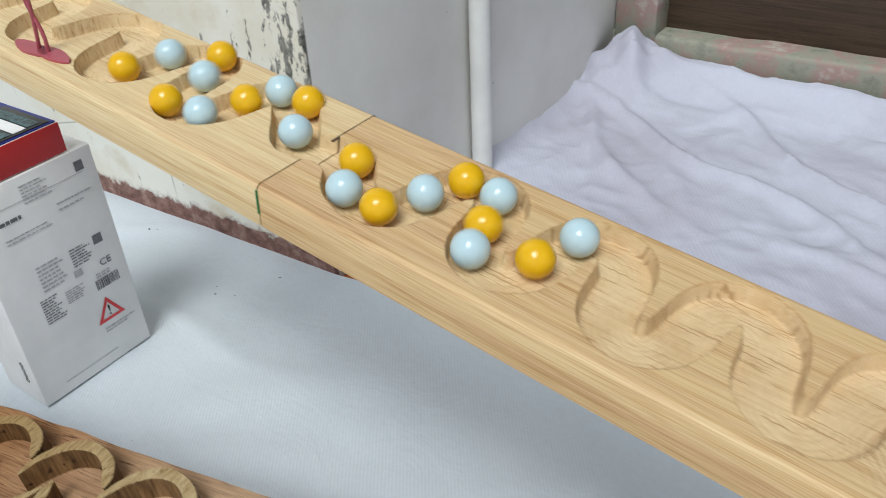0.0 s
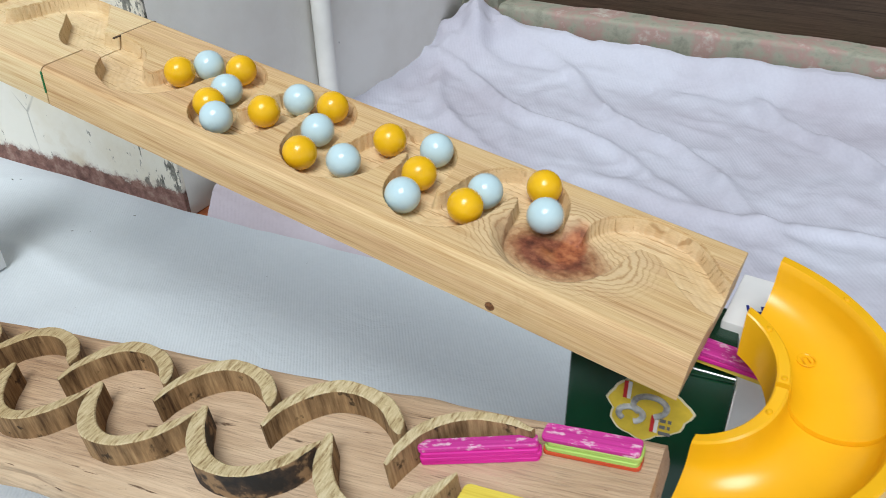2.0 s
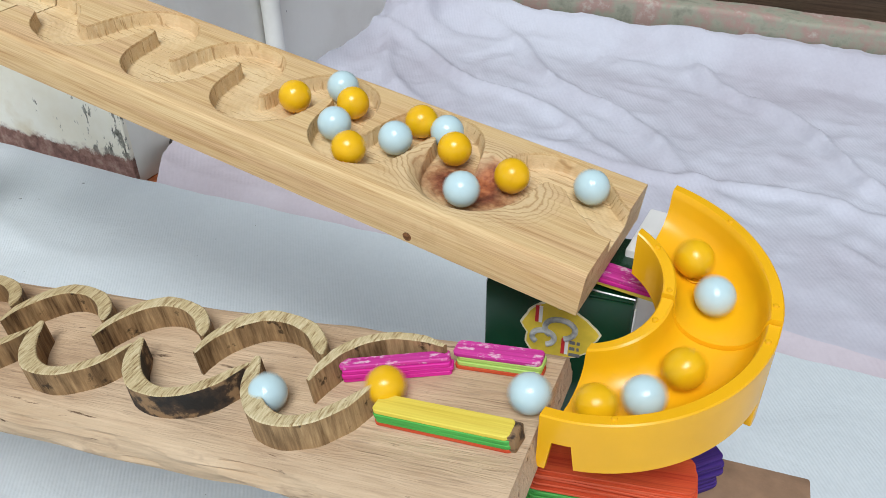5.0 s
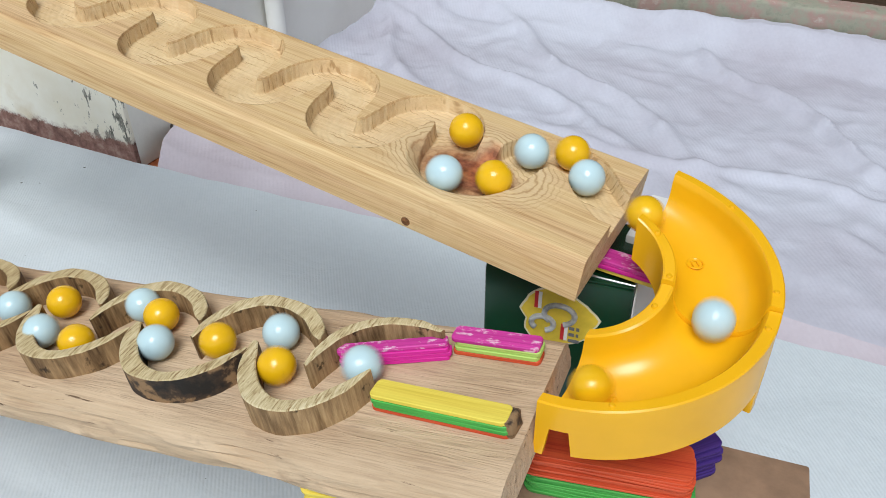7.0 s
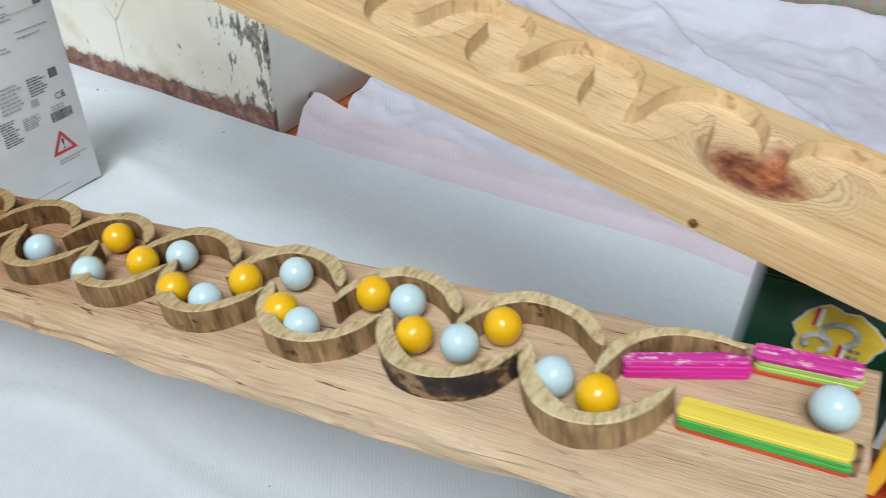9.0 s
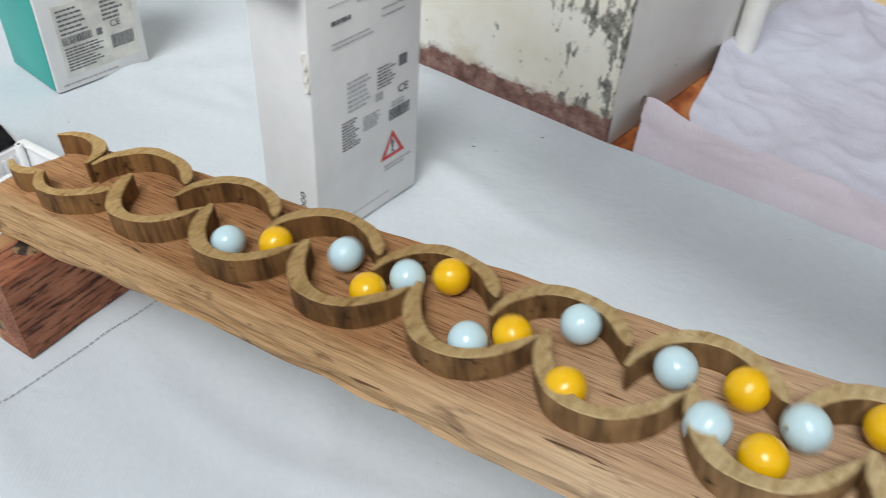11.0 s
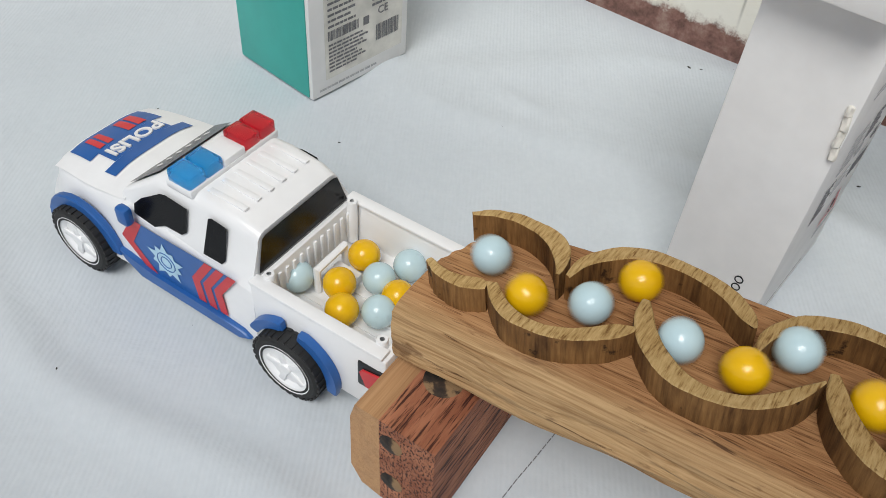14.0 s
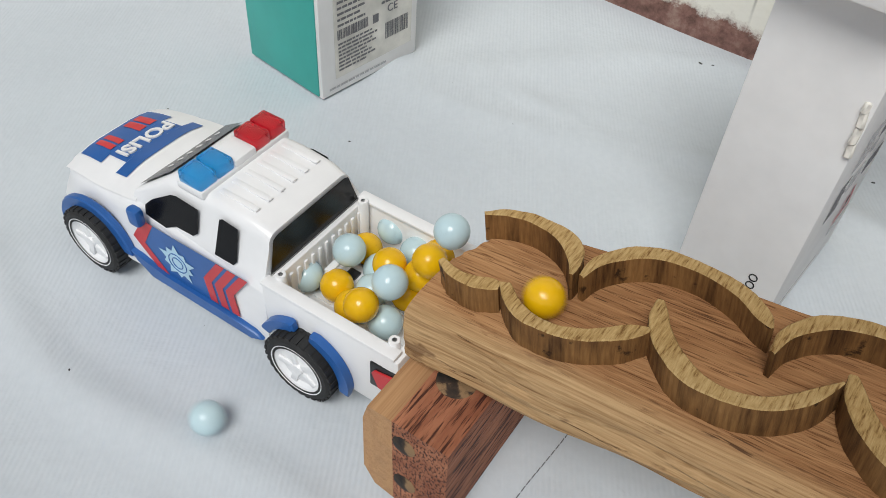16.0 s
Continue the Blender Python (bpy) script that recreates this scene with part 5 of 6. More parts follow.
def truck():
    t = empty("toy_pickup", TRUCK)
    HW = 0.0385
    # lower body from the tail to the nose, lower at the bed
    st = [section(0.0005, HW, HW - 0.001, 0.013, 0.050, 0.004), section(0.020, HW, HW - 0.001, 0.013, 0.052, 0.004), section(0.080, HW, HW - 0.0015, 0.013, 0.0572, 0.006),
          section(0.092, HW + 0.001, HW - 0.002, 0.014, 0.0562, 0.010), section(0.112, HW + 0.002, HW - 0.003, 0.016, 0.0530, 0.012), section(0.130, HW + 0.001, HW - 0.005, 0.018, 0.0500, 0.013),
          section(0.142, HW - 0.003, HW - 0.009, 0.020, 0.0465, 0.012), section(0.151, HW - 0.008, HW - 0.014, 0.022, 0.0400, 0.009), section(0.155, HW - 0.013, HW - 0.018, 0.024, 0.036, 0.005)]
    part("body", loft(st), WHITE_PL, t)
    # cab
    cab = [section(0.0010, HW - 0.001, 0.0285, 0.048, 0.0735, 0.006, lean=0.10), section(0.012, HW - 0.001, 0.0290, 0.048, 0.0765, 0.006), section(0.030, HW - 0.001, 0.0292, 0.048, 0.0780, 0.006),
           section(0.052, HW - 0.001, 0.0290, 0.048, 0.0770, 0.006), section(0.064, HW - 0.001, 0.0285, 0.050, 0.0755, 0.006), section(0.0850, HW - 0.003, 0.0330, 0.052, 0.0605, 0.003)]
    part("cab", loft(cab), WHITE_PL, t)
    for i in range(6):
        y = -0.0205 + 0.0082 * i
        part("roof_rib", box((0.022, 0.0030, 0.0012), (0.026, y, 0.0777), 0.0004), WHITE_PL, t)
    # bed
    bed = part("bed", box((0.070, 2 * HW - 0.004, 0.004), (-0.0345, 0, 0.0265), 0.0006), WHITE_PL, t, "white load bed with ribs")
    for sy in (1, -1):
        bm = box((0.072, 0.0048, 0.040), (-0.0345, sy * (HW - 0.0032), 0.0345), 0.0012)
        part("bed_side", bm, WHITE_PL, t)
        part("bed_rail", box((0.073, 0.0064, 0.0020), (-0.0345, sy * (HW - 0.0036), 0.0540), 0.0008), WHITE_PL, t)
        for x in (-0.0655, -0.0035):
            part("post", lathe([(0.0011, 0.0565), (0.0024, 0.0565), (0.0027, 0.0560), (0.0028, 0.030)], 18), WHITE_PL, t, "", pose(x, sy * (HW - 0.0085), 0))
    part("tailgate", box((0.0046, 2 * HW - 0.002, 0.036), (-0.0705, 0, 0.0350), 0.0012), WHITE_PL, t)
    part("tailgate_panel", box((0.0010, 2 * HW - 0.020, 0.018), (-0.0730, 0, 0.0400), 0.0003), BLACK, t, "black tailgate sticker")
    lettering("mark", "P", 0.013, CARD, t, pose(-0.0736, 0.018, 0.0400) @ Matrix(((0, 0, -1, 0), (-1, 0, 0, 0), (0, 1, 0, 0), (0, 0, 0, 1))))
    part("bulkhead", box((0.0030, 2 * HW - 0.010, 0.028), (-0.0008, 0, 0.0400), 0.0006), WHITE_PL, t)
    for i in range(12):
        part("bed_rib", box((0.0012, 0.0022, 0.016), (-0.0028, -0.0275 + 0.005 * i, 0.0420), 0.0004), WHITE_PL, t)
    for i in range(8):
        part("bed_rib", box((0.060, 0.0030, 0.0010), (-0.036, -0.028 + 0.008 * i, 0.0288), 0.0004), WHITE_PL, t)
    # moulded bracket with a dark switch in the bed
    part("bracket", box((0.015, 0.015, 0.006), (-0.0165, -0.004, 0.0310), 0.0010), WHITE_PL, t)
    part("bracket", tube([(-0.011, -0.0145, 0.029), (-0.0105, -0.0145, 0.0425), (-0.0105, 0.0065, 0.0425), (-0.011, 0.0065, 0.029)], 0.0020, 10), WHITE_PL, t)
    part("switch", box((0.006, 0.007, 0.002), (-0.0165, -0.0035, 0.0345), 0.0004), BLACK, t, "small black switch")
    # rear bumper, tail lamps
    part("bumper", box((0.006, 2 * HW - 0.002, 0.009), (-0.0720, 0, 0.0175), 0.0015), BLUE_PL, t, "blue bumper")
    part("bed_underside", box((0.072, 2 * HW - 0.008, 0.012), (-0.0350, 0, 0.0190), 0.002), WHITE_PL, t)
    for sy in (1, -1):
        part("lamp_housing", box((0.0150, 0.0040, 0.0160), (-0.0662, sy * (HW - 0.0018), 0.0375), 0.0008), BLACK, t, "black lamp surround")
        lamp = prism([(-0.0725, 0.0445), (-0.0620, 0.0425), (-0.0605, 0.0400), (-0.0640, 0.0320), (-0.0725, 0.0310)], 0, 0.0012, 0.0003, 1)
        bmesh.ops.rotate(lamp, verts=lamp.verts, matrix=Matrix.Rotation(radians(90), 3, "X"))
        part("tail_lamp", lamp, RED_PL, t, "red tail lamp", pose(0, sy * (HW + 0.0004) + (0.0010 if sy > 0 else 0), 0))
        skirt = prism([(0.0900, 0.0250), (0.0860, 0.0185), (0.0760, 0.0120), (0.0100, 0.0115), (0.0030, 0.0150), (0.0080, 0.0182), (0.0300, 0.0196), (0.0660, 0.0200), (0.0800, 0.0225)], 0, 0.0032, 0.0008, 1)
        bmesh.ops.rotate(skirt, verts=skirt.verts, matrix=Matrix.Rotation(radians(90), 3, "X"))
        part("sill", skirt, BLUE_PL, t, "blue side sill", pose(0, sy * (HW - 0.0006) + (0.0032 if sy > 0 else 0), 0))
    # windows
    for sy in (1, -1):
        y0, y1 = sy * (HW - 0.0018), sy * 0.0300
        def at(x, z, o=0.0006):
            f = (z - 0.050) / 0.0235
            return (x, y0 + (y1 - y0) * f * 1.0 + sy * o, z)
        fan(t, "side_window", TINTED, [at(*p) for p in ((0.0745, 0.0515), (0.0752, 0.0585), (0.0705, 0.0634), (0.0589, 0.0708), (0.0554, 0.0716), (0.0420, 0.0708), (0.0412, 0.0590), (0.0440, 0.0565), (0.0548, 0.0562), (0.0620, 0.0520))], "black side window")
        fan(t, "side_window", TINTED, [at(*p) for p in ((0.0303, 0.0535), (0.0292, 0.0720), (0.0272, 0.0730), (0.0182, 0.0722), (0.0170, 0.0560), (0.0190, 0.0535))], "black side window")
        part("mirror", box((0.0075, 0.0055, 0.0105), (0.0750, sy * (HW + 0.0030), 0.0560), 0.0020), BLUE_PL, t, "blue wing mirror")
        for wx, a_lo, a_hi in ((-0.0232, 22, 80), (-0.0232, 102, 192), (0.1140, 4, 176)):
            pts = []
            for k in range(13):
                a = radians(a_lo + (a_hi - a_lo) * k / 12)
                pts.append((wx + 0.0262 * math.cos(a), 0.0190 + 0.0250 * math.sin(a)))
            for k in range(12, -1, -1):
                a = radians(a_lo + (a_hi - a_lo) * k / 12)
                pts.append((wx + 0.0208 * math.cos(a), 0.0190 + 0.0205 * math.sin(a)))
            bm = prism([(x, z) for x, z in pts], 0, 0.0042, 0.0008, 1)
            bmesh.ops.rotate(bm, verts=bm.verts, matrix=Matrix.Rotation(radians(90), 3, "X"))
            part("wheel_arch", bm, BLUE_PL, t, "blue wheel arch", pose(0, sy * (HW - 0.0005) + (0.0042 if sy > 0 else 0), 0))
        side = sy * (HW + 0.0004)
        if sy > 0:
            side_decal(t, "side_panel", BLUE_PL, [(0.0835, 0.0360), (0.0740, 0.0512), (0.0095, 0.0512), (0.0205, 0.0350), (0.0200, 0.0200), (0.0660, 0.0200)], side, "blue side decal")
            side_decal(t, "side_panel", RED_PL, [(0.0855, 0.0355), (0.0750, 0.0516), (0.0680, 0.0516), (0.0775, 0.0350), (0.0640, 0.0195), (0.0710, 0.0195)], side + 0.0002, "red stripe")
            for x in (0.0085, 0.0155, 0.0225):
                side_decal(t, "side_panel", RED_PL, [(x + 0.0050, 0.0514), (x, 0.0514), (x + 0.0108, 0.0350), (x + 0.0090, 0.0205), (x + 0.0140, 0.0205), (x + 0.0160, 0.0350)], side + 0.0002, "red chevron")
            star = []
            for k in range(20):
                a = 2 * math.pi * k / 20 + 0.3
                r = (0.0112 if k % 4 == 0 else 0.0090) if k % 2 == 0 else 0.0068
                star.append((0.0555 + r * 1.12 * math.cos(a), 0.0340 + r * 1.12 * math.sin(a)))
            side_decal(t, "badge", SKY_PL, star, side + 0.0003, "pale blue star badge")
            for rr in (0.0058, 0.0034):
                part("badge_ring", tube([(0.0555 + rr * math.cos(radians(a)), side + 0.0003, 0.0340 + rr * math.sin(radians(a))) for a in range(0, 361, 20)], 0.0003, 5), BLUE_PL, t)
        wheel(t, -0.0232, sy * 0.0400, sy)
        wheel(t, 0.1140, sy * 0.0400, sy)
    # rear window and windscreen
    fan(t, "rear_window", TINTED, [(0.0008, -0.0315, 0.0545), (0.0008, 0.0315, 0.0545), (0.0022, 0.0262, 0.0712), (0.0024, 0.0235, 0.0722), (0.0024, -0.0235, 0.0722), (0.0022, -0.0262, 0.0712)], "black rear window")
    fan(t, "windscreen", TINTED, [(0.0842, -0.0285, 0.0622), (0.0842, 0.0285, 0.0622), (0.0660, 0.0235, 0.0755), (0.0660, -0.0235, 0.0755)], "dark windscreen")
    # hood decals, bent over the nose
    def hood_z(x):
        return 0.0602 - 0.16 * (x - 0.09) - 8.0 * max(0.0, x - 0.125) ** 2
    def hood_strip(mat, y0, y1, x0, x1, lift, label):
        bm = bmesh.new()
        rows = []
        for i in range(9):
            x = x0 + (x1 - x0) * i / 8
            taper = 1.0 - 7.0 * max(0.0, x - 0.108) ** 1.25
            ys = [(y0 + (y1 - y0) * k / 8) * taper for k in range(9)]
            rows.append([bm.verts.new((x, y, hood_z(x) + lift - 1.75 * max(0.0, abs(y) - 0.012) ** 1.5)) for y in ys])
        for a, b in zip(rows, rows[1:]):
            for k in range(8):
                bm.faces.new((a[k], a[k + 1], b[k + 1], b[k]))
        return part("hood_decal", bm, mat, t, label)
    hood_strip(WHITE_PL, -0.0345, 0.0345, 0.0830, 0.1400, 0.0004, "white hood")
    hood_strip(WHITE_PL, -0.0345, 0.0345, 0.0825, 0.0870, 0.0014, "white hood lip")
    hood_strip(BLUE_PL, -0.0258, 0.0258, 0.0985, 0.1065, 0.0008, "blue hood stripe")
    hood_strip(BLUE_PL, -0.0185, 0.0185, 0.1065, 0.1200, 0.0008, "blue hood stripe")
    hood_strip(BLUE_PL, -0.0245, 0.0245, 0.1200, 0.1380, 0.0008, "blue hood stripe")
    for y, w in ((-0.0160, 0.0055), (-0.0090, 0.0055), (0.0065, 0.0040), (0.0120, 0.0040)):
        hood_strip(RED_PL, y, y + w, 0.1220, 0.1350, 0.0011, "red hood stripe")
    lettering("hood_lettering", "POLISI", 0.0120, CARD, t, pose(0.1135, 0, hood_z(0.1135) + 0.0012, 0, 9, 0) @ Matrix(((0, -1, 0, 0), (1, 0, 0, 0), (0, 0, 1, 0), (0, 0, 0, 1))), "white block letters", 0.0004, 0.00030)
    for k in range(6):
        part("cowl_print", box((0.0040, 0.0009, 0.0003), (0, 0, 0)), CARD, t, "", pose(0.0768, -0.016 + 0.0062 * k, 0.0680, 0, 36.5, 14))
    # light bar
    part("light_bar", box((0.0160, 0.0580, 0.0045), (0.0480, 0, 0.0775), 0.0010), WHITE_PL, t)
    part("light_bar", box((0.0150, 0.0140, 0.0055), (0.0480, 0, 0.0805), 0.0010), WHITE_PL, t)
    for sy, m, lab in ((1, BLUE_LENS, "clear blue beacon lens"), (-1, RED_LENS, "clear red beacon lens")):
        for k in (0, 1):
            part("beacon", box((0.0140, 0.0106, 0.0075), (0.0480, sy * (0.0123 + 0.0107 * k), 0.0822), 0.0012), m, t, lab)
    return tagged(t, "white toy police pickup with blue trim on the cloth", "toy truck")


truck()


# ---- red plastic figure stand at the top of the run ----
def stand():
    base = empty("plastic_stand", UPPER @ pose(0.5220, 0.0640, 0.0))
    pts = [(-0.010 + 0.0115 * math.cos(a) * (1 + 0.2 * math.cos(2 * a)), 0.005 * math.sin(a)) for a in [2 * math.pi * k / 20 for k in range(20)]]
    part("foot", prism(pts, 0.0, 0.0014, 0.0004, 1), PINK_PL, base)
    part("foot", prism([(x + 0.015, y + 0.003) for x, y in pts], 0.0, 0.0014, 0.0004, 1), PINK_PL, base)
    part("leg", tube(smooth_line([(-0.006, 0, 0.001), (-0.005, 0, 0.012), (0.002, 0.001, 0.030), (0.006, 0.001, 0.060)], 4), 0.0011, 8), PINK_PL, base)
    part("leg", tube(smooth_line([(0.001, 0.001, 0.001), (-0.001, 0.001, 0.012), (-0.002, 0.001, 0.030), (0.004, 0.001, 0.060)], 4), 0.0011, 8), PINK_PL, base)
    part("body", lathe([(0, 0.075), (0.004, 0.072), (0.006, 0.066), (0.004, 0.059), (0, 0.056)], 16), PINK_PL, base, "", pose(0.005, 0.001, 0))
    return tagged(base, "thin-legged dull red plastic piece on the board", "plastic figure")


stand()


# ---- specks of dirt on the cloth ----
def specks():
    bm = bmesh.new()
    rnd = random.Random(4)
    spots = [(-0.310, 0.733, 0.0022), (-0.216, 0.614, 0.0018), (-0.301, 0.732, 0.0014), (-0.550, 0.349, 0.0012), (-0.158, 0.635, 0.0018), (-0.069, 0.195, 0.0010), (-0.673, 0.621, 0.0012), (-0.551, 0.605, 0.0012), (-0.652, 0.412, 0.0010), (-0.197, 0.610, 0.0012)]
    spots += [(rnd.uniform(-0.75, 0.1), rnd.uniform(0.15, 0.8), rnd.uniform(0.0004, 0.0008)) for _ in range(26)]
    for x, y, r in spots:
        bmesh.ops.create_icosphere(bm, subdivisions=1, radius=r * 0.65, matrix=pose(x, y, floor_height(x, y), 0, 0, rnd.uniform(0, 180)) @ Matrix.Diagonal((1.4, 0.7, 0.5, 1)))
    ob = part("dirt_specks", bm, BLACK)
    return tagged(ob, "tiny dark specks of dirt on the white cloth", "dirt", kind="stuff")


specks()


# ---- marbles and their run ----
RADIUS = 0.0080


def run_line():
    """The way of a marble's centre from the top board through the slide to the low end, and the length along it."""
    p = [UPPER @ Vector((s, w, 0.0003)) for s, w in UP_LINE]
    for k in range(31):
        f = k / 30
        a = radians(38 - 166 * f)
        p.append(Vector((SC[0] + 0.0398 * math.cos(a), SC[1] + 0.0398 * math.sin(a), 0.2425 - 0.030 * f)))
    p += [LOWER @ Vector((s, w, 0.0080)) for s, w in LO_LINE]
    p = np.array([tuple(v) for v in p])
    return p, np.r_[0, np.cumsum(np.linalg.norm(np.diff(p, axis=0), axis=1))]


RUN, RUN_S = run_line()


def glide(ts, vs, t):
    """Monotone cubic through (ts, vs)."""
    n = len(ts)
    if n == 1:
        return vs[0]
    h = [ts[i + 1] - ts[i] for i in range(n - 1)]
    d = [(vs[i + 1] - vs[i]) / h[i] for i in range(n - 1)]
    m = [d[0]] + [0 if d[i - 1] * d[i] <= 0 else 2 * d[i - 1] * d[i] / (d[i - 1] + d[i]) for i in range(1, n - 1)] + [d[-1]]
    i = max(0, min(n - 2, sum(1 for x in ts if x <= t) - 1))
    u = (t - ts[i]) / h[i]
    return (2 * u ** 3 - 3 * u * u + 1) * vs[i] + (u ** 3 - 2 * u * u + u) * h[i] * m[i] + (-2 * u ** 3 + 3 * u * u) * vs[i + 1] + (u ** 3 - u * u) * h[i] * m[i + 1]


def on_run(s, off):
    p = Vector([float(np.interp(s, RUN_S, RUN[:, c])) for c in range(3)])
    q = Vector([float(np.interp(s + 0.004, RUN_S, RUN[:, c])) for c in range(3)])
    d = q - p
    if d.length < 1e-6:
        d = Vector((-1, 0.5, 0))
    side = Vector((-d.y, d.x, 0)).normalized()
    return p + side * off


def spaced(runs):
    """Metres along the run every tenth of a second; no marble rolls into the one ahead of it."""
    way = [[glide([r[0] for r in run], [r[1] for r in run], min(k / 10, run[-1][0])) for k in range(161)] for ob, run, fall in runs]
    for k in range(161):
        if not (43 <= k <= 62 or 93 <= k <= 112):
            continue
        for i in range(1, len(way)):
            for n in range(30):
                if min((on_run(way[i][k], 0) - on_run(way[j][k], 0)).length for j in range(max(0, i - 3), i)) > 0.0156:
                    break
                way[i][k] -= 0.001
    return way


def marble_rows(steps, falls, places):
    """Rows for walk(): steps are (seconds, metres along the run, sideways), falls are (seconds, x, y, z) after it."""
    ts = [r[0] for r in steps]
    keys = [on_run(steps[0][1], steps[0][2])]
    rows = []
    fp = [(ts[-1], *on_run(steps[-1][1], steps[-1][2]))] + list(falls)
    ft = [r[0] for r in fp]
    turn = Matrix.Identity(3)
    last = None
    for k in range(161):
        t = k / 10
        if t <= ts[-1] or not falls:
            u = min(t, ts[-1])
            p = on_run(places[k], glide(ts, [r[2] for r in steps], u))
        else:
            u = min(t, ft[-1])
            p = Vector([glide(ft, [r[c] for r in fp], u) for c in (1, 2, 3)])
        if last is not None:
            d = p - last
            if d.length > 1e-5:
                ax = Vector((0, 0, 1)).cross(d)
                if ax.length > 1e-6:
                    turn = Matrix.Rotation(min(d.length / RADIUS, 1.3), 3, ax.normalized()) @ turn
        last = p
        rows.append((t, Matrix.Translation(p) @ turn.to_4x4()))
    return rows


def marble(mat, label):
    bm = bmesh.new()
    bmesh.ops.create_uvsphere(bm, u_segments=40, v_segments=24, radius=RADIUS)
    ob = part("marble", bm, mat)
    return tagged(ob, label, "marble", "marbles on the run")


BLUE_LABEL = "glossy pale blue glazed marble with small flaws"
YELLOW_LABEL = "glossy amber yellow glazed marble with small flaws"
FIRST_BLUE = marble(BLUE_BALL, BLUE_LABEL)
FIRST_YELLOW = marble(YELLOW_BALL, YELLOW_LABEL)


def motions():
    """Each marble's run: (seconds, metres along the run, sideways) and its fall into the bed."""
    runs = []
    run = [(0, 0.7451, 0.0006), (0.5, 0.8142, -0.0004), (1, 0.8901, 0.0020), (1.5, 0.9618, -0.0014), (2, 1.0154, 0.0025), (2.5, 1.0593, -0.0038), (3, 1.0988, 0.0038), (3.5, 1.1482, -0.0010), (4, 1.2453, 0.0000), (6.5, 1.6416, 0.0056), (7, 1.6995, -0.0033), (8.5, 1.8621, 0.0060), (9, 1.9490, -0.0060), (11.5, 2.3492, -0.0024), (12, 2.4472, 0.0016), (12.42, 2.5313, 0.0000)]
    fall = [(12.5, -0.4800, 0.4287, 0.0940), (12.62, -0.5001, 0.4504, 0.0700), (13, -0.5455, 0.4548, 0.0372), (13.5, -0.5447, 0.4543, 0.0372), (15, -0.5458, 0.4548, 0.0372)]
    m1 = FIRST_BLUE
    runs.append((m1, run, fall))
    run = [(0, 0.7225, 0.0028), (0.5, 0.7981, -0.0025), (1, 0.8677, 0.0019), (1.5, 0.9408, 0.0001), (2, 0.9954, 0.0035), (2.5, 1.0413, -0.0043), (3, 1.0851, 0.0024), (3.5, 1.1292, -0.0058), (4, 1.2003, 0.0000), (6.5, 1.6032, -0.0045), (7, 1.6580, 0.0060), (7.5, 1.7089, -0.0024), (8, 1.7497, 0.0060), (8.5, 1.8293, -0.0060), (9, 1.8729, 0.0060), (11.5, 2.3295, 0.0009), (12, 2.4163, 0.0060), (12.5, 2.4973, -0.0014), (12.74, 2.5313, 0.0000)]
    fall = [(13, -0.5239, 0.4474, 0.0372), (13.5, -0.5069, 0.4678, 0.0372), (14, -0.5244, 0.4524, 0.0372), (15, -0.5307, 0.4504, 0.0372)]
    m2 = FIRST_YELLOW
    runs.append((m2, run, fall))
    run = [(0, 0.6879, -0.0020), (0.5, 0.7681, 0.0004), (1, 0.8450, 0.0005), (1.5, 0.9146, -0.0016), (2, 0.9657, -0.0012), (2.5, 1.0069, 0.0038), (3, 1.0509, -0.0036), (3.5, 1.0955, 0.0032), (4, 1.1435, -0.0018), (6.5, 1.5778, 0.0005), (7, 1.6337, 0.0050), (7.5, 1.6910, -0.0020), (8, 1.7373, 0.0060), (8.5, 1.7957, 0.0025), (9, 1.8401, 0.0060), (11.5, 2.2744, -0.0045), (12, 2.3738, -0.0021), (12.5, 2.4605, -0.0015), (12.86, 2.5313, 0.0000)]
    fall = [(13, -0.5015, 0.4757, 0.0372), (13.5, -0.4918, 0.4587, 0.0372), (14, -0.5064, 0.4581, 0.0372), (15, -0.5140, 0.4495, 0.0372)]
    m3 = copy_thing(FIRST_BLUE, pose(0, 0, 0))
    runs.append((m3, run, fall))
    run = [(0, 0.6721, -0.0020), (0.5, 0.7424, 0.0007), (1, 0.8247, 0.0006), (1.5, 0.8977, 0.0011), (2, 0.9505, -0.0022), (2.5, 0.9899, 0.0004), (3, 1.0330, -0.0009), (3.5, 1.0705, -0.0016), (4, 1.1127, 0.0020), (6.5, 1.5547, 0.0024), (7, 1.6094, -0.0019), (7.5, 1.6565, 0.0058), (8, 1.7121, -0.0035), (8.5, 1.7495, 0.0060), (9, 1.8095, -0.0050), (11.5, 2.2239, 0.0019), (12, 2.3289, 0.0012), (12.5, 2.4232, 0.0050), (13, 2.5044, -0.0014), (13.14, 2.5313, 0.0000)]
    fall = [(13.36, -0.5006, 0.4374, 0.0372), (13.5, -0.5006, 0.4374, 0.0372), (14, -0.5207, 0.4367, 0.0372), (15, -0.5221, 0.4386, 0.0372)]
    m4 = copy_thing(FIRST_YELLOW, pose(0, 0, 0))
    runs.append((m4, run, fall))
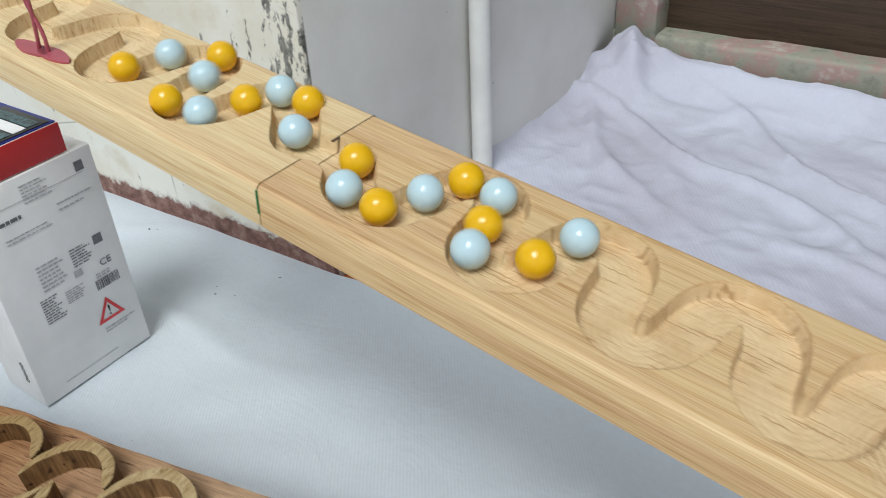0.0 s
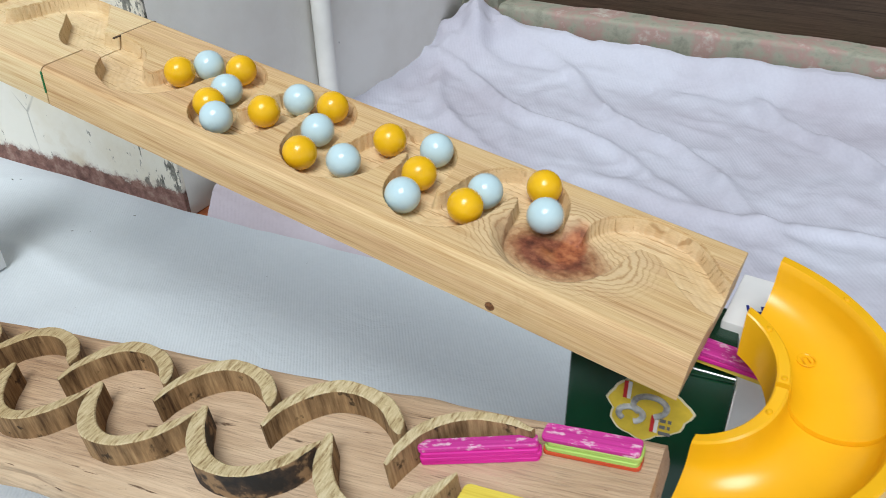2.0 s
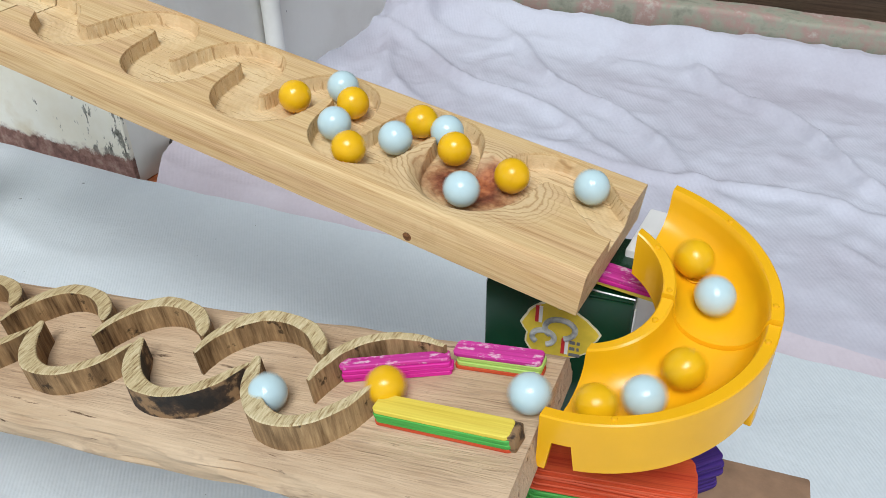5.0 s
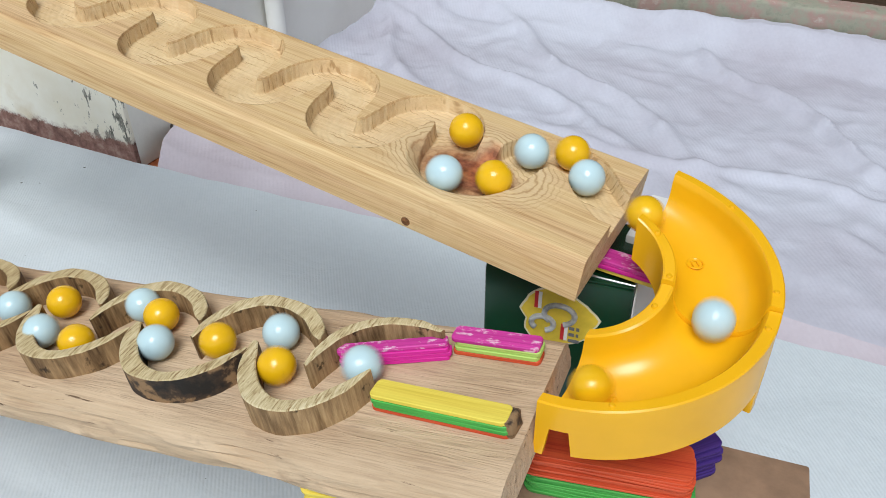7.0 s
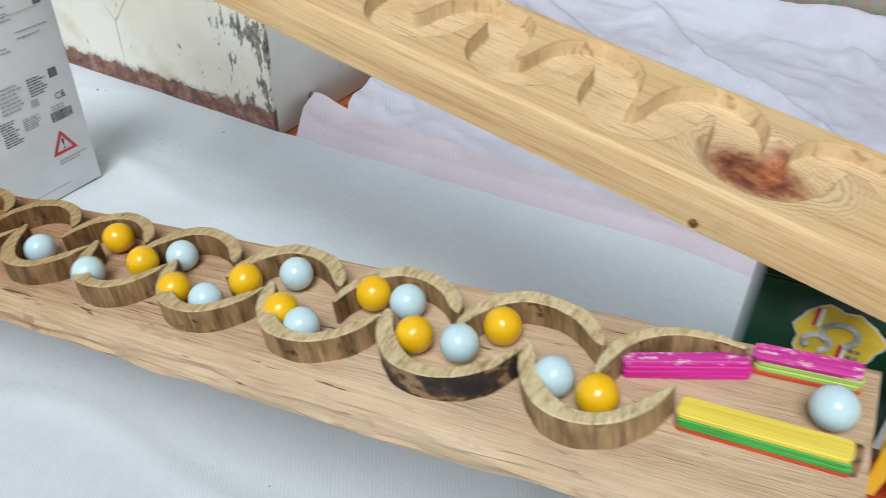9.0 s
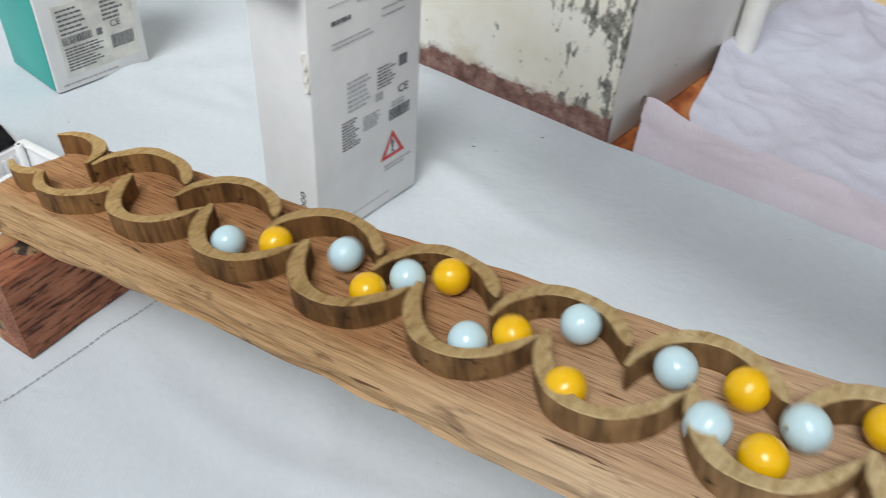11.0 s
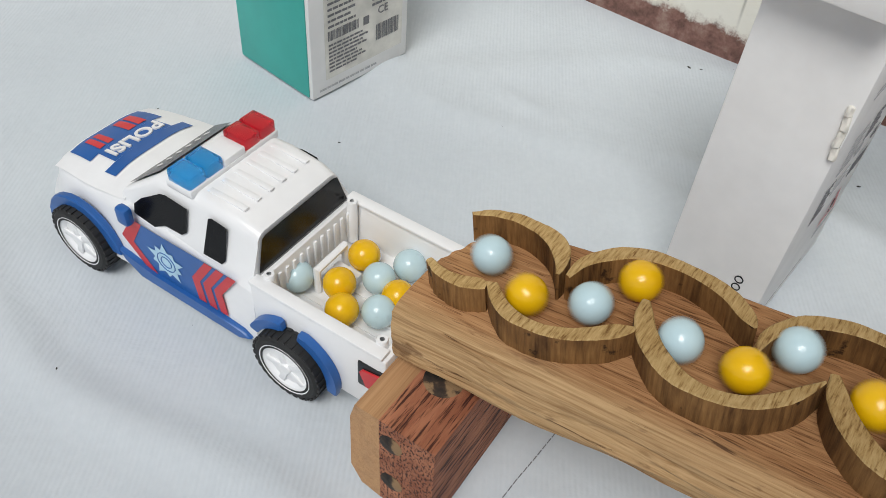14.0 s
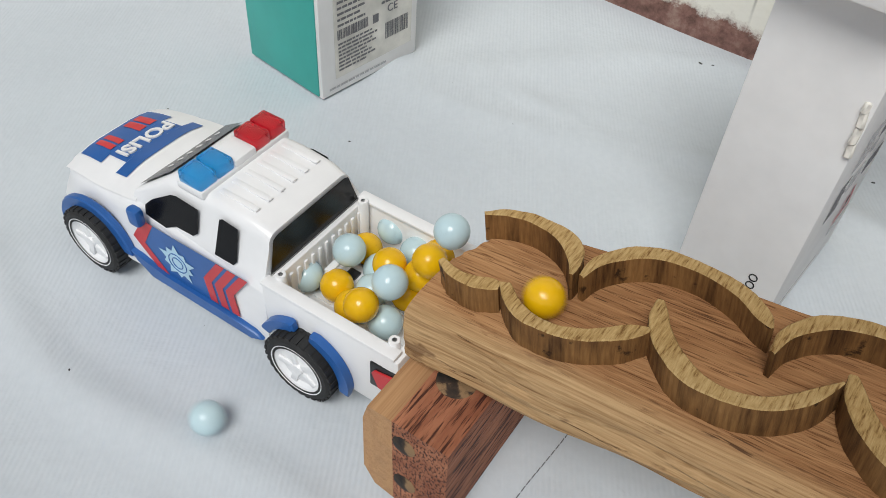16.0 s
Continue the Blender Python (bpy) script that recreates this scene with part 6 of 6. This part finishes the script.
    run = [(0, 0.6500, -0.0009), (0.5, 0.7270, 0.0039), (1, 0.7950, -0.0007), (1.5, 0.8705, 0.0035), (2, 0.9217, -0.0034), (2.5, 0.9660, -0.0003), (3, 1.0078, 0.0036), (3.5, 1.0527, -0.0020), (4, 1.0961, 0.0021), (6.5, 1.5271, -0.0005), (7, 1.5749, -0.0009), (7.5, 1.6276, 0.0025), (8, 1.6829, 0.0018), (8.5, 1.7292, 0.0042), (9, 1.7927, 0.0060), (11.5, 2.2019, 0.0048), (12, 2.2948, 0.0055), (12.5, 2.3901, 0.0005), (13, 2.4664, -0.0046), (13.3, 2.5313, 0.0000)]
    fall = [(13.5, -0.4906, 0.4759, 0.0450), (14, -0.4928, 0.4686, 0.0372), (14.5, -0.5040, 0.4671, 0.0372), (15, -0.5124, 0.4632, 0.0372)]
    m5 = copy_thing(FIRST_BLUE, pose(0, 0, 0))
    runs.append((m5, run, fall))
    run = [(0, 0.6314, 0.0017), (0.5, 0.6942, -0.0038), (1, 0.7766, -0.0004), (1.5, 0.8528, 0.0006), (2, 0.9048, -0.0003), (2.5, 0.9469, -0.0017), (3, 0.9881, 0.0026), (3.5, 1.0375, -0.0047), (4, 1.0800, 0.0009), (6.5, 1.5053, -0.0057), (7, 1.5541, 0.0060), (7.5, 1.5881, -0.0015), (8, 1.6388, 0.0052), (8.5, 1.6953, -0.0033), (9, 1.7378, 0.0060), (11.5, 2.1713, 0.0016), (12, 2.2431, -0.0053), (12.5, 2.3464, -0.0027), (13, 2.4441, 0.0010), (13.53, 2.5313, 0.0000)]
    fall = [(13.75, -0.5155, 0.4723, 0.0372), (14, -0.5155, 0.4723, 0.0372), (15, -0.5206, 0.4762, 0.0372)]
    m6 = copy_thing(FIRST_YELLOW, pose(0, 0, 0))
    runs.append((m6, run, fall))
    run = [(0, 0.6122, 0.0021), (0.5, 0.6762, -0.0021), (1, 0.7537, 0.0021), (1.5, 0.8322, 0.0010), (2, 0.8837, 0.0022), (2.5, 0.9262, -0.0034), (3, 0.9721, 0.0012), (3.5, 1.0090, 0.0034), (4, 1.0548, -0.0023), (6.5, 1.4584, 0.0042), (7, 1.5309, 0.0013), (7.5, 1.5701, 0.0009), (8, 1.6220, -0.0013), (8.5, 1.6696, 0.0043), (9, 1.7203, -0.0010), (11.5, 2.1226, 0.0001), (12, 2.2197, 0.0008), (12.5, 2.3238, 0.0010), (13, 2.4140, 0.0036), (13.5, 2.4932, -0.0013), (13.72, 2.5313, 0.0000)]
    fall = [(14, -0.5039, 0.4376, 0.0372), (15, -0.5054, 0.4314, 0.0372)]
    m7 = copy_thing(FIRST_BLUE, pose(0, 0, 0))
    runs.append((m7, run, fall))
    run = [(0, 0.5883, 0.0010), (0.5, 0.6608, -0.0024), (1, 0.7309, 0.0013), (1.5, 0.8064, -0.0033), (2, 0.8585, 0.0004), (2.5, 0.9028, -0.0008), (3, 0.9492, -0.0012), (3.5, 0.9839, 0.0039), (4, 1.0312, -0.0009), (6.5, 1.4288, 0.0004), (7, 1.4834, -0.0013), (7.5, 1.5477, 0.0038), (8, 1.5899, -0.0015), (8.5, 1.6420, 0.0037), (9, 1.6978, -0.0021), (11.5, 2.1025, 0.0055), (12, 2.1872, 0.0052), (12.5, 2.2885, 0.0029), (13, 2.3882, -0.0002), (13.5, 2.4757, -0.0006), (13.86, 2.5313, 0.0000)]
    fall = [(14, -0.4960, 0.4480, 0.0372), (15, -0.4971, 0.4489, 0.0372)]
    m8 = copy_thing(FIRST_YELLOW, pose(0, 0, 0))
    runs.append((m8, run, fall))
    run = [(0, 0.5681, -0.0021), (0.5, 0.6385, 0.0036), (1, 0.6998, 0.0011), (1.5, 0.7737, 0.0007), (2, 0.8299, 0.0008), (2.5, 0.8681, 0.0008), (3, 0.9113, -0.0016), (3.5, 0.9557, -0.0011), (4, 0.9971, 0.0031), (6.5, 1.3490, -0.0028), (7, 1.4444, 0.0017), (7.5, 1.5244, -0.0012), (8, 1.5671, 0.0015), (8.5, 1.6170, -0.0052), (9, 1.6673, 0.0048), (11.5, 2.0659, 0.0010), (12, 2.1690, 0.0025), (12.5, 2.2307, -0.0036), (13, 2.3338, -0.0011), (13.5, 2.4320, 0.0043), (14, 2.5105, -0.0016), (14.1, 2.5313, 0.0000)]
    fall = [(14.32, -0.4879, 0.4599, 0.0500), (14.5, -0.4879, 0.4599, 0.0500), (15, -0.5087, 0.4878, 0.0412)]
    m9 = copy_thing(FIRST_BLUE, pose(0, 0, 0))
    runs.append((m9, run, fall))
    run = [(0, 0.5491, 0.0042), (0.5, 0.6234, 0.0009), (1, 0.6836, -0.0007), (1.5, 0.7537, 0.0005), (2, 0.8076, -0.0030), (2.5, 0.8501, -0.0004), (3, 0.8919, 0.0026), (3.5, 0.9338, -0.0006), (4, 0.9760, 0.0014), (6.5, 1.2753, 0.0000), (7, 1.4224, -0.0015), (7.5, 1.4830, -0.0009), (8, 1.5389, 0.0011), (8.5, 1.5805, -0.0004), (9, 1.6337, 0.0043), (11.5, 2.0286, 0.0036), (12, 2.1257, 0.0004), (12.5, 2.2101, 0.0060), (13, 2.3154, 0.0037), (13.5, 2.3955, 0.0008), (14, 2.4847, 0.0014), (14.25, 2.5313, 0.0000)]
    fall = [(14.5, -0.5003, 0.4563, 0.0500), (15, -0.5056, 0.4516, 0.0495), (15.5, -0.5067, 0.4558, 0.0495)]
    m10 = copy_thing(FIRST_YELLOW, pose(0, 0, 0))
    runs.append((m10, run, fall))
    run = [(0, 0.5112, 0.0002), (0.5, 0.6060, 0.0027), (1, 0.6671, -0.0019), (1.5, 0.7371, 0.0018), (2, 0.7878, -0.0009), (2.5, 0.8286, 0.0008), (3, 0.8709, 0.0027), (3.5, 0.9176, -0.0025), (4, 0.9607, -0.0011), (6.5, 1.2153, 0.0000), (7, 1.3736, -0.0060), (7.5, 1.4439, 0.0010), (8, 1.5169, -0.0044), (8.5, 1.5617, 0.0005), (9, 1.6197, -0.0015), (11.5, 1.9772, 0.0045), (12, 2.0688, 0.0046), (12.5, 2.1683, 0.0035), (13, 2.2728, -0.0060), (13.5, 2.3662, -0.0018), (14, 2.4561, -0.0009), (14.42, 2.5313, 0.0000)]
    fall = [(14.7, -0.4912, 0.4570, 0.0500), (15, -0.5044, 0.4582, 0.0495), (15.5, -0.5265, 0.4623, 0.0495)]
    m11 = copy_thing(FIRST_BLUE, pose(0, 0, 0))
    runs.append((m11, run, fall))
    run = [(0, 0.4851, 0.0060), (0.5, 0.5865, 0.0013), (1, 0.6473, 0.0007), (1.5, 0.7145, 0.0035), (2, 0.7640, 0.0006), (2.5, 0.8068, -0.0049), (3, 0.8553, 0.0017), (3.5, 0.8947, 0.0014), (4, 0.9342, -0.0019), (6.5, 1.1603, 0.0000), (7, 1.2783, 0.0000), (7.5, 1.4180, -0.0019), (8, 1.4814, 0.0004), (8.5, 1.5413, 0.0032), (9, 1.5796, -0.0011), (11.5, 1.9524, -0.0054), (12, 2.0526, -0.0002), (13.5, 2.3397, -0.0020), (14, 2.4324, 0.0027), (14.5, 2.5036, -0.0026), (14.64, 2.5313, 0.0000)]
    fall = [(14.86, -0.4875, 0.4624, 0.0495), (15, -0.4875, 0.4624, 0.0495), (15.5, -0.4847, 0.4682, 0.0455)]
    m12 = copy_thing(FIRST_YELLOW, pose(0, 0, 0))
    runs.append((m12, run, fall))
    run = [(0, 0.4695, 0.0021), (0.5, 0.5675, -0.0011), (1, 0.6291, -0.0006), (1.5, 0.6916, -0.0028), (2, 0.7450, 0.0011), (2.5, 0.7905, -0.0020), (3, 0.8254, 0.0008), (3.5, 0.8706, 0.0038), (4, 0.9140, -0.0020), (6.5, 1.1348, -0.0054), (7, 1.2203, 0.0000), (7.5, 1.3808, -0.0042), (8, 1.4425, 0.0013), (8.5, 1.5186, -0.0041), (9, 1.5562, 0.0060), (13.5, 2.3000, 0.0047), (14, 2.3870, -0.0002), (14.5, 2.4690, -0.0032), (14.78, 2.5313, 0.0000)]
    fall = [(15.1, -0.4882, 0.4602, 0.0500), (15.5, -0.4960, 0.4736, 0.0402)]
    m13 = copy_thing(FIRST_BLUE, pose(0, 0, 0))
    runs.append((m13, run, fall))
    run = [(0, 0.4514, -0.0016), (0.5, 0.5451, 0.0015), (1, 0.6140, 0.0017), (1.5, 0.6758, -0.0021), (2, 0.7256, 0.0030), (2.5, 0.7651, 0.0006), (3, 0.8088, -0.0045), (3.5, 0.8536, 0.0013), (4, 0.8988, 0.0009), (6.5, 1.1048, 0.0045), (7, 1.1573, 0.0000), (7.5, 1.2723, 0.0000), (8, 1.3999, -0.0030), (8.5, 1.4590, 0.0049), (9, 1.5302, -0.0003), (14, 2.3530, -0.0044), (14.5, 2.4512, -0.0000), (14.92, 2.5313, 0.0000)]
    fall = [(15.2, -0.4896, 0.4485, 0.0550), (15.5, -0.4917, 0.4508, 0.0495)]
    m14 = copy_thing(FIRST_YELLOW, pose(0, 0, 0))
    runs.append((m14, run, fall))
    run = [(0, 0.4287, -0.0017), (0.5, 0.5231, 0.0020), (1, 0.5977, 0.0022), (1.5, 0.6557, -0.0018), (2, 0.6981, -0.0008), (2.5, 0.7457, -0.0001), (3, 0.7862, -0.0013), (3.5, 0.8337, 0.0001), (4, 0.8754, -0.0013), (6.5, 1.0823, -0.0007), (7, 1.1230, -0.0026), (7.5, 1.1903, 0.0000), (8, 1.3335, 0.0007), (8.5, 1.4347, 0.0031), (9, 1.4928, -0.0060), (14, 2.3301, -0.0006), (14.5, 2.4199, 0.0041), (15, 2.5009, -0.0011), (15.12, 2.5313, 0.0000)]
    fall = [(15.3, -0.4962, 0.4253, 0.0550), (15.5, -0.4962, 0.4150, 0.0560), (15.6, -0.5059, 0.4062, 0.0580), (15.7, -0.5186, 0.3899, 0.0300), (15.8, -0.5315, 0.3772, 0.0080), (15.9, -0.5561, 0.3835, 0.0080), (16, -0.5797, 0.3908, 0.0080)]
    m15 = copy_thing(FIRST_BLUE, pose(0, 0, 0))
    runs.append((m15, run, fall))
    run = [(0, 0.4087, -0.0046), (0.5, 0.4950, 0.0060), (1, 0.5816, -0.0019), (1.5, 0.6361, 0.0018), (2, 0.6842, -0.0027), (2.5, 0.7232, 0.0041), (3, 0.7668, 0.0008), (3.5, 0.8063, -0.0055), (4, 0.8499, 0.0001), (6.5, 1.0613, -0.0033), (7, 1.1056, 0.0045), (7.5, 1.1477, 0.0001), (8, 1.2483, 0.0000), (8.5, 1.4095, -0.0030), (9, 1.4729, 0.0016), (14, 2.2832, 0.0028), (14.5, 2.3815, -0.0013), (15, 2.4711, 0.0000), (15.28, 2.5313, 0.0000)]
    fall = [(15.5, -0.5027, 0.4389, 0.0495), (16, -0.5160, 0.4298, 0.0495)]
    m16 = copy_thing(FIRST_YELLOW, pose(0, 0, 0))
    runs.append((m16, run, fall))
    run = [(0, 0.3834, -0.0008), (0.5, 0.4741, 0.0042), (1, 0.5665, -0.0019), (1.5, 0.6207, 0.0014), (2, 0.6692, -0.0027), (2.5, 0.7003, -0.0004), (3, 0.7460, 0.0013), (3.5, 0.7893, -0.0013), (4, 0.8280, 0.0003), (6.5, 1.0430, -0.0043), (7, 1.0885, 0.0005), (7.5, 1.1278, -0.0054), (8, 1.1853, 0.0000), (8.5, 1.3238, 0.0009), (9, 1.4189, -0.0000), (14.5, 2.3495, -0.0035), (15, 2.4433, 0.0001), (15.42, 2.5313, 0.0000)]
    fall = [(15.5, -0.4728, 0.4422, 0.0880), (15.7, -0.4868, 0.4466, 0.0620), (16, -0.5040, 0.4354, 0.0600)]
    m17 = copy_thing(FIRST_BLUE, pose(0, 0, 0))
    runs.append((m17, run, fall))
    run = [(0, 0.3609, 0.0035), (0.5, 0.4580, 0.0013), (1, 0.5503, 0.0027), (1.5, 0.6050, 0.0047), (2, 0.6454, -0.0001), (2.5, 0.6837, -0.0039), (3, 0.7298, 0.0041), (3.5, 0.7674, 0.0000), (4, 0.8082, -0.0030), (6.5, 1.0162, 0.0015), (7, 1.0597, -0.0036), (7.5, 1.1041, 0.0039), (8, 1.1563, 0.0000), (8.5, 1.2693, 0.0000), (9, 1.3960, -0.0011), (14.5, 2.3151, 0.0036), (15, 2.4049, 0.0060), (15.5, 2.4952, -0.0017), (15.68, 2.5313, 0.0000)]
    fall = [(15.85, -0.4807, 0.4546, 0.0650), (16, -0.4880, 0.4486, 0.0620)]
    m18 = copy_thing(FIRST_YELLOW, pose(0, 0, 0))
    runs.append((m18, run, fall))
    run = [(0, 0.3374, 0.0058), (0.5, 0.4254, 0.0009), (1, 0.5240, 0.0020), (1.5, 0.5859, 0.0007), (2, 0.6266, 0.0009), (2.5, 0.6689, -0.0033), (3, 0.6987, -0.0005), (3.5, 0.7427, 0.0016), (4, 0.7892, -0.0015), (6.5, 0.9956, 0.0027), (7, 1.0421, -0.0052), (7.5, 1.0795, -0.0012), (8, 1.1194, -0.0013), (8.5, 1.1783, 0.0000), (9, 1.3165, -0.0002), (15, 2.3468, -0.0016), (15.5, 2.4436, 0.0011), (15.88, 2.5313, 0.0000)]
    fall = [(16, -0.4792, 0.4502, 0.0800)]
    m19 = copy_thing(FIRST_BLUE, pose(0, 0, 0))
    runs.append((m19, run, fall))
    run = [(0, 0.3107, 0.0049), (0.5, 0.4038, -0.0029), (1, 0.4950, 0.0060), (1.5, 0.5709, -0.0060), (2, 0.6116, 0.0036), (2.5, 0.6425, 0.0012), (3, 0.6817, -0.0036), (3.5, 0.7271, 0.0034), (4, 0.7625, 0.0003), (6.5, 0.9712, 0.0002), (7, 1.0090, 0.0036), (7.5, 1.0516, -0.0042), (8, 1.0952, 0.0021), (8.5, 1.1413, 0.0002), (15, 2.3058, 0.0060), (15.5, 2.3951, 0.0007), (16, 2.4827, 0.0010)]
    fall = []
    m20 = copy_thing(FIRST_YELLOW, pose(0, 0, 0))
    runs.append((m20, run, fall))
    way = spaced(runs)
    for (ob, run, fall), places in zip(runs, way):
        walk(ob, marble_rows(run, fall, places))


motions()
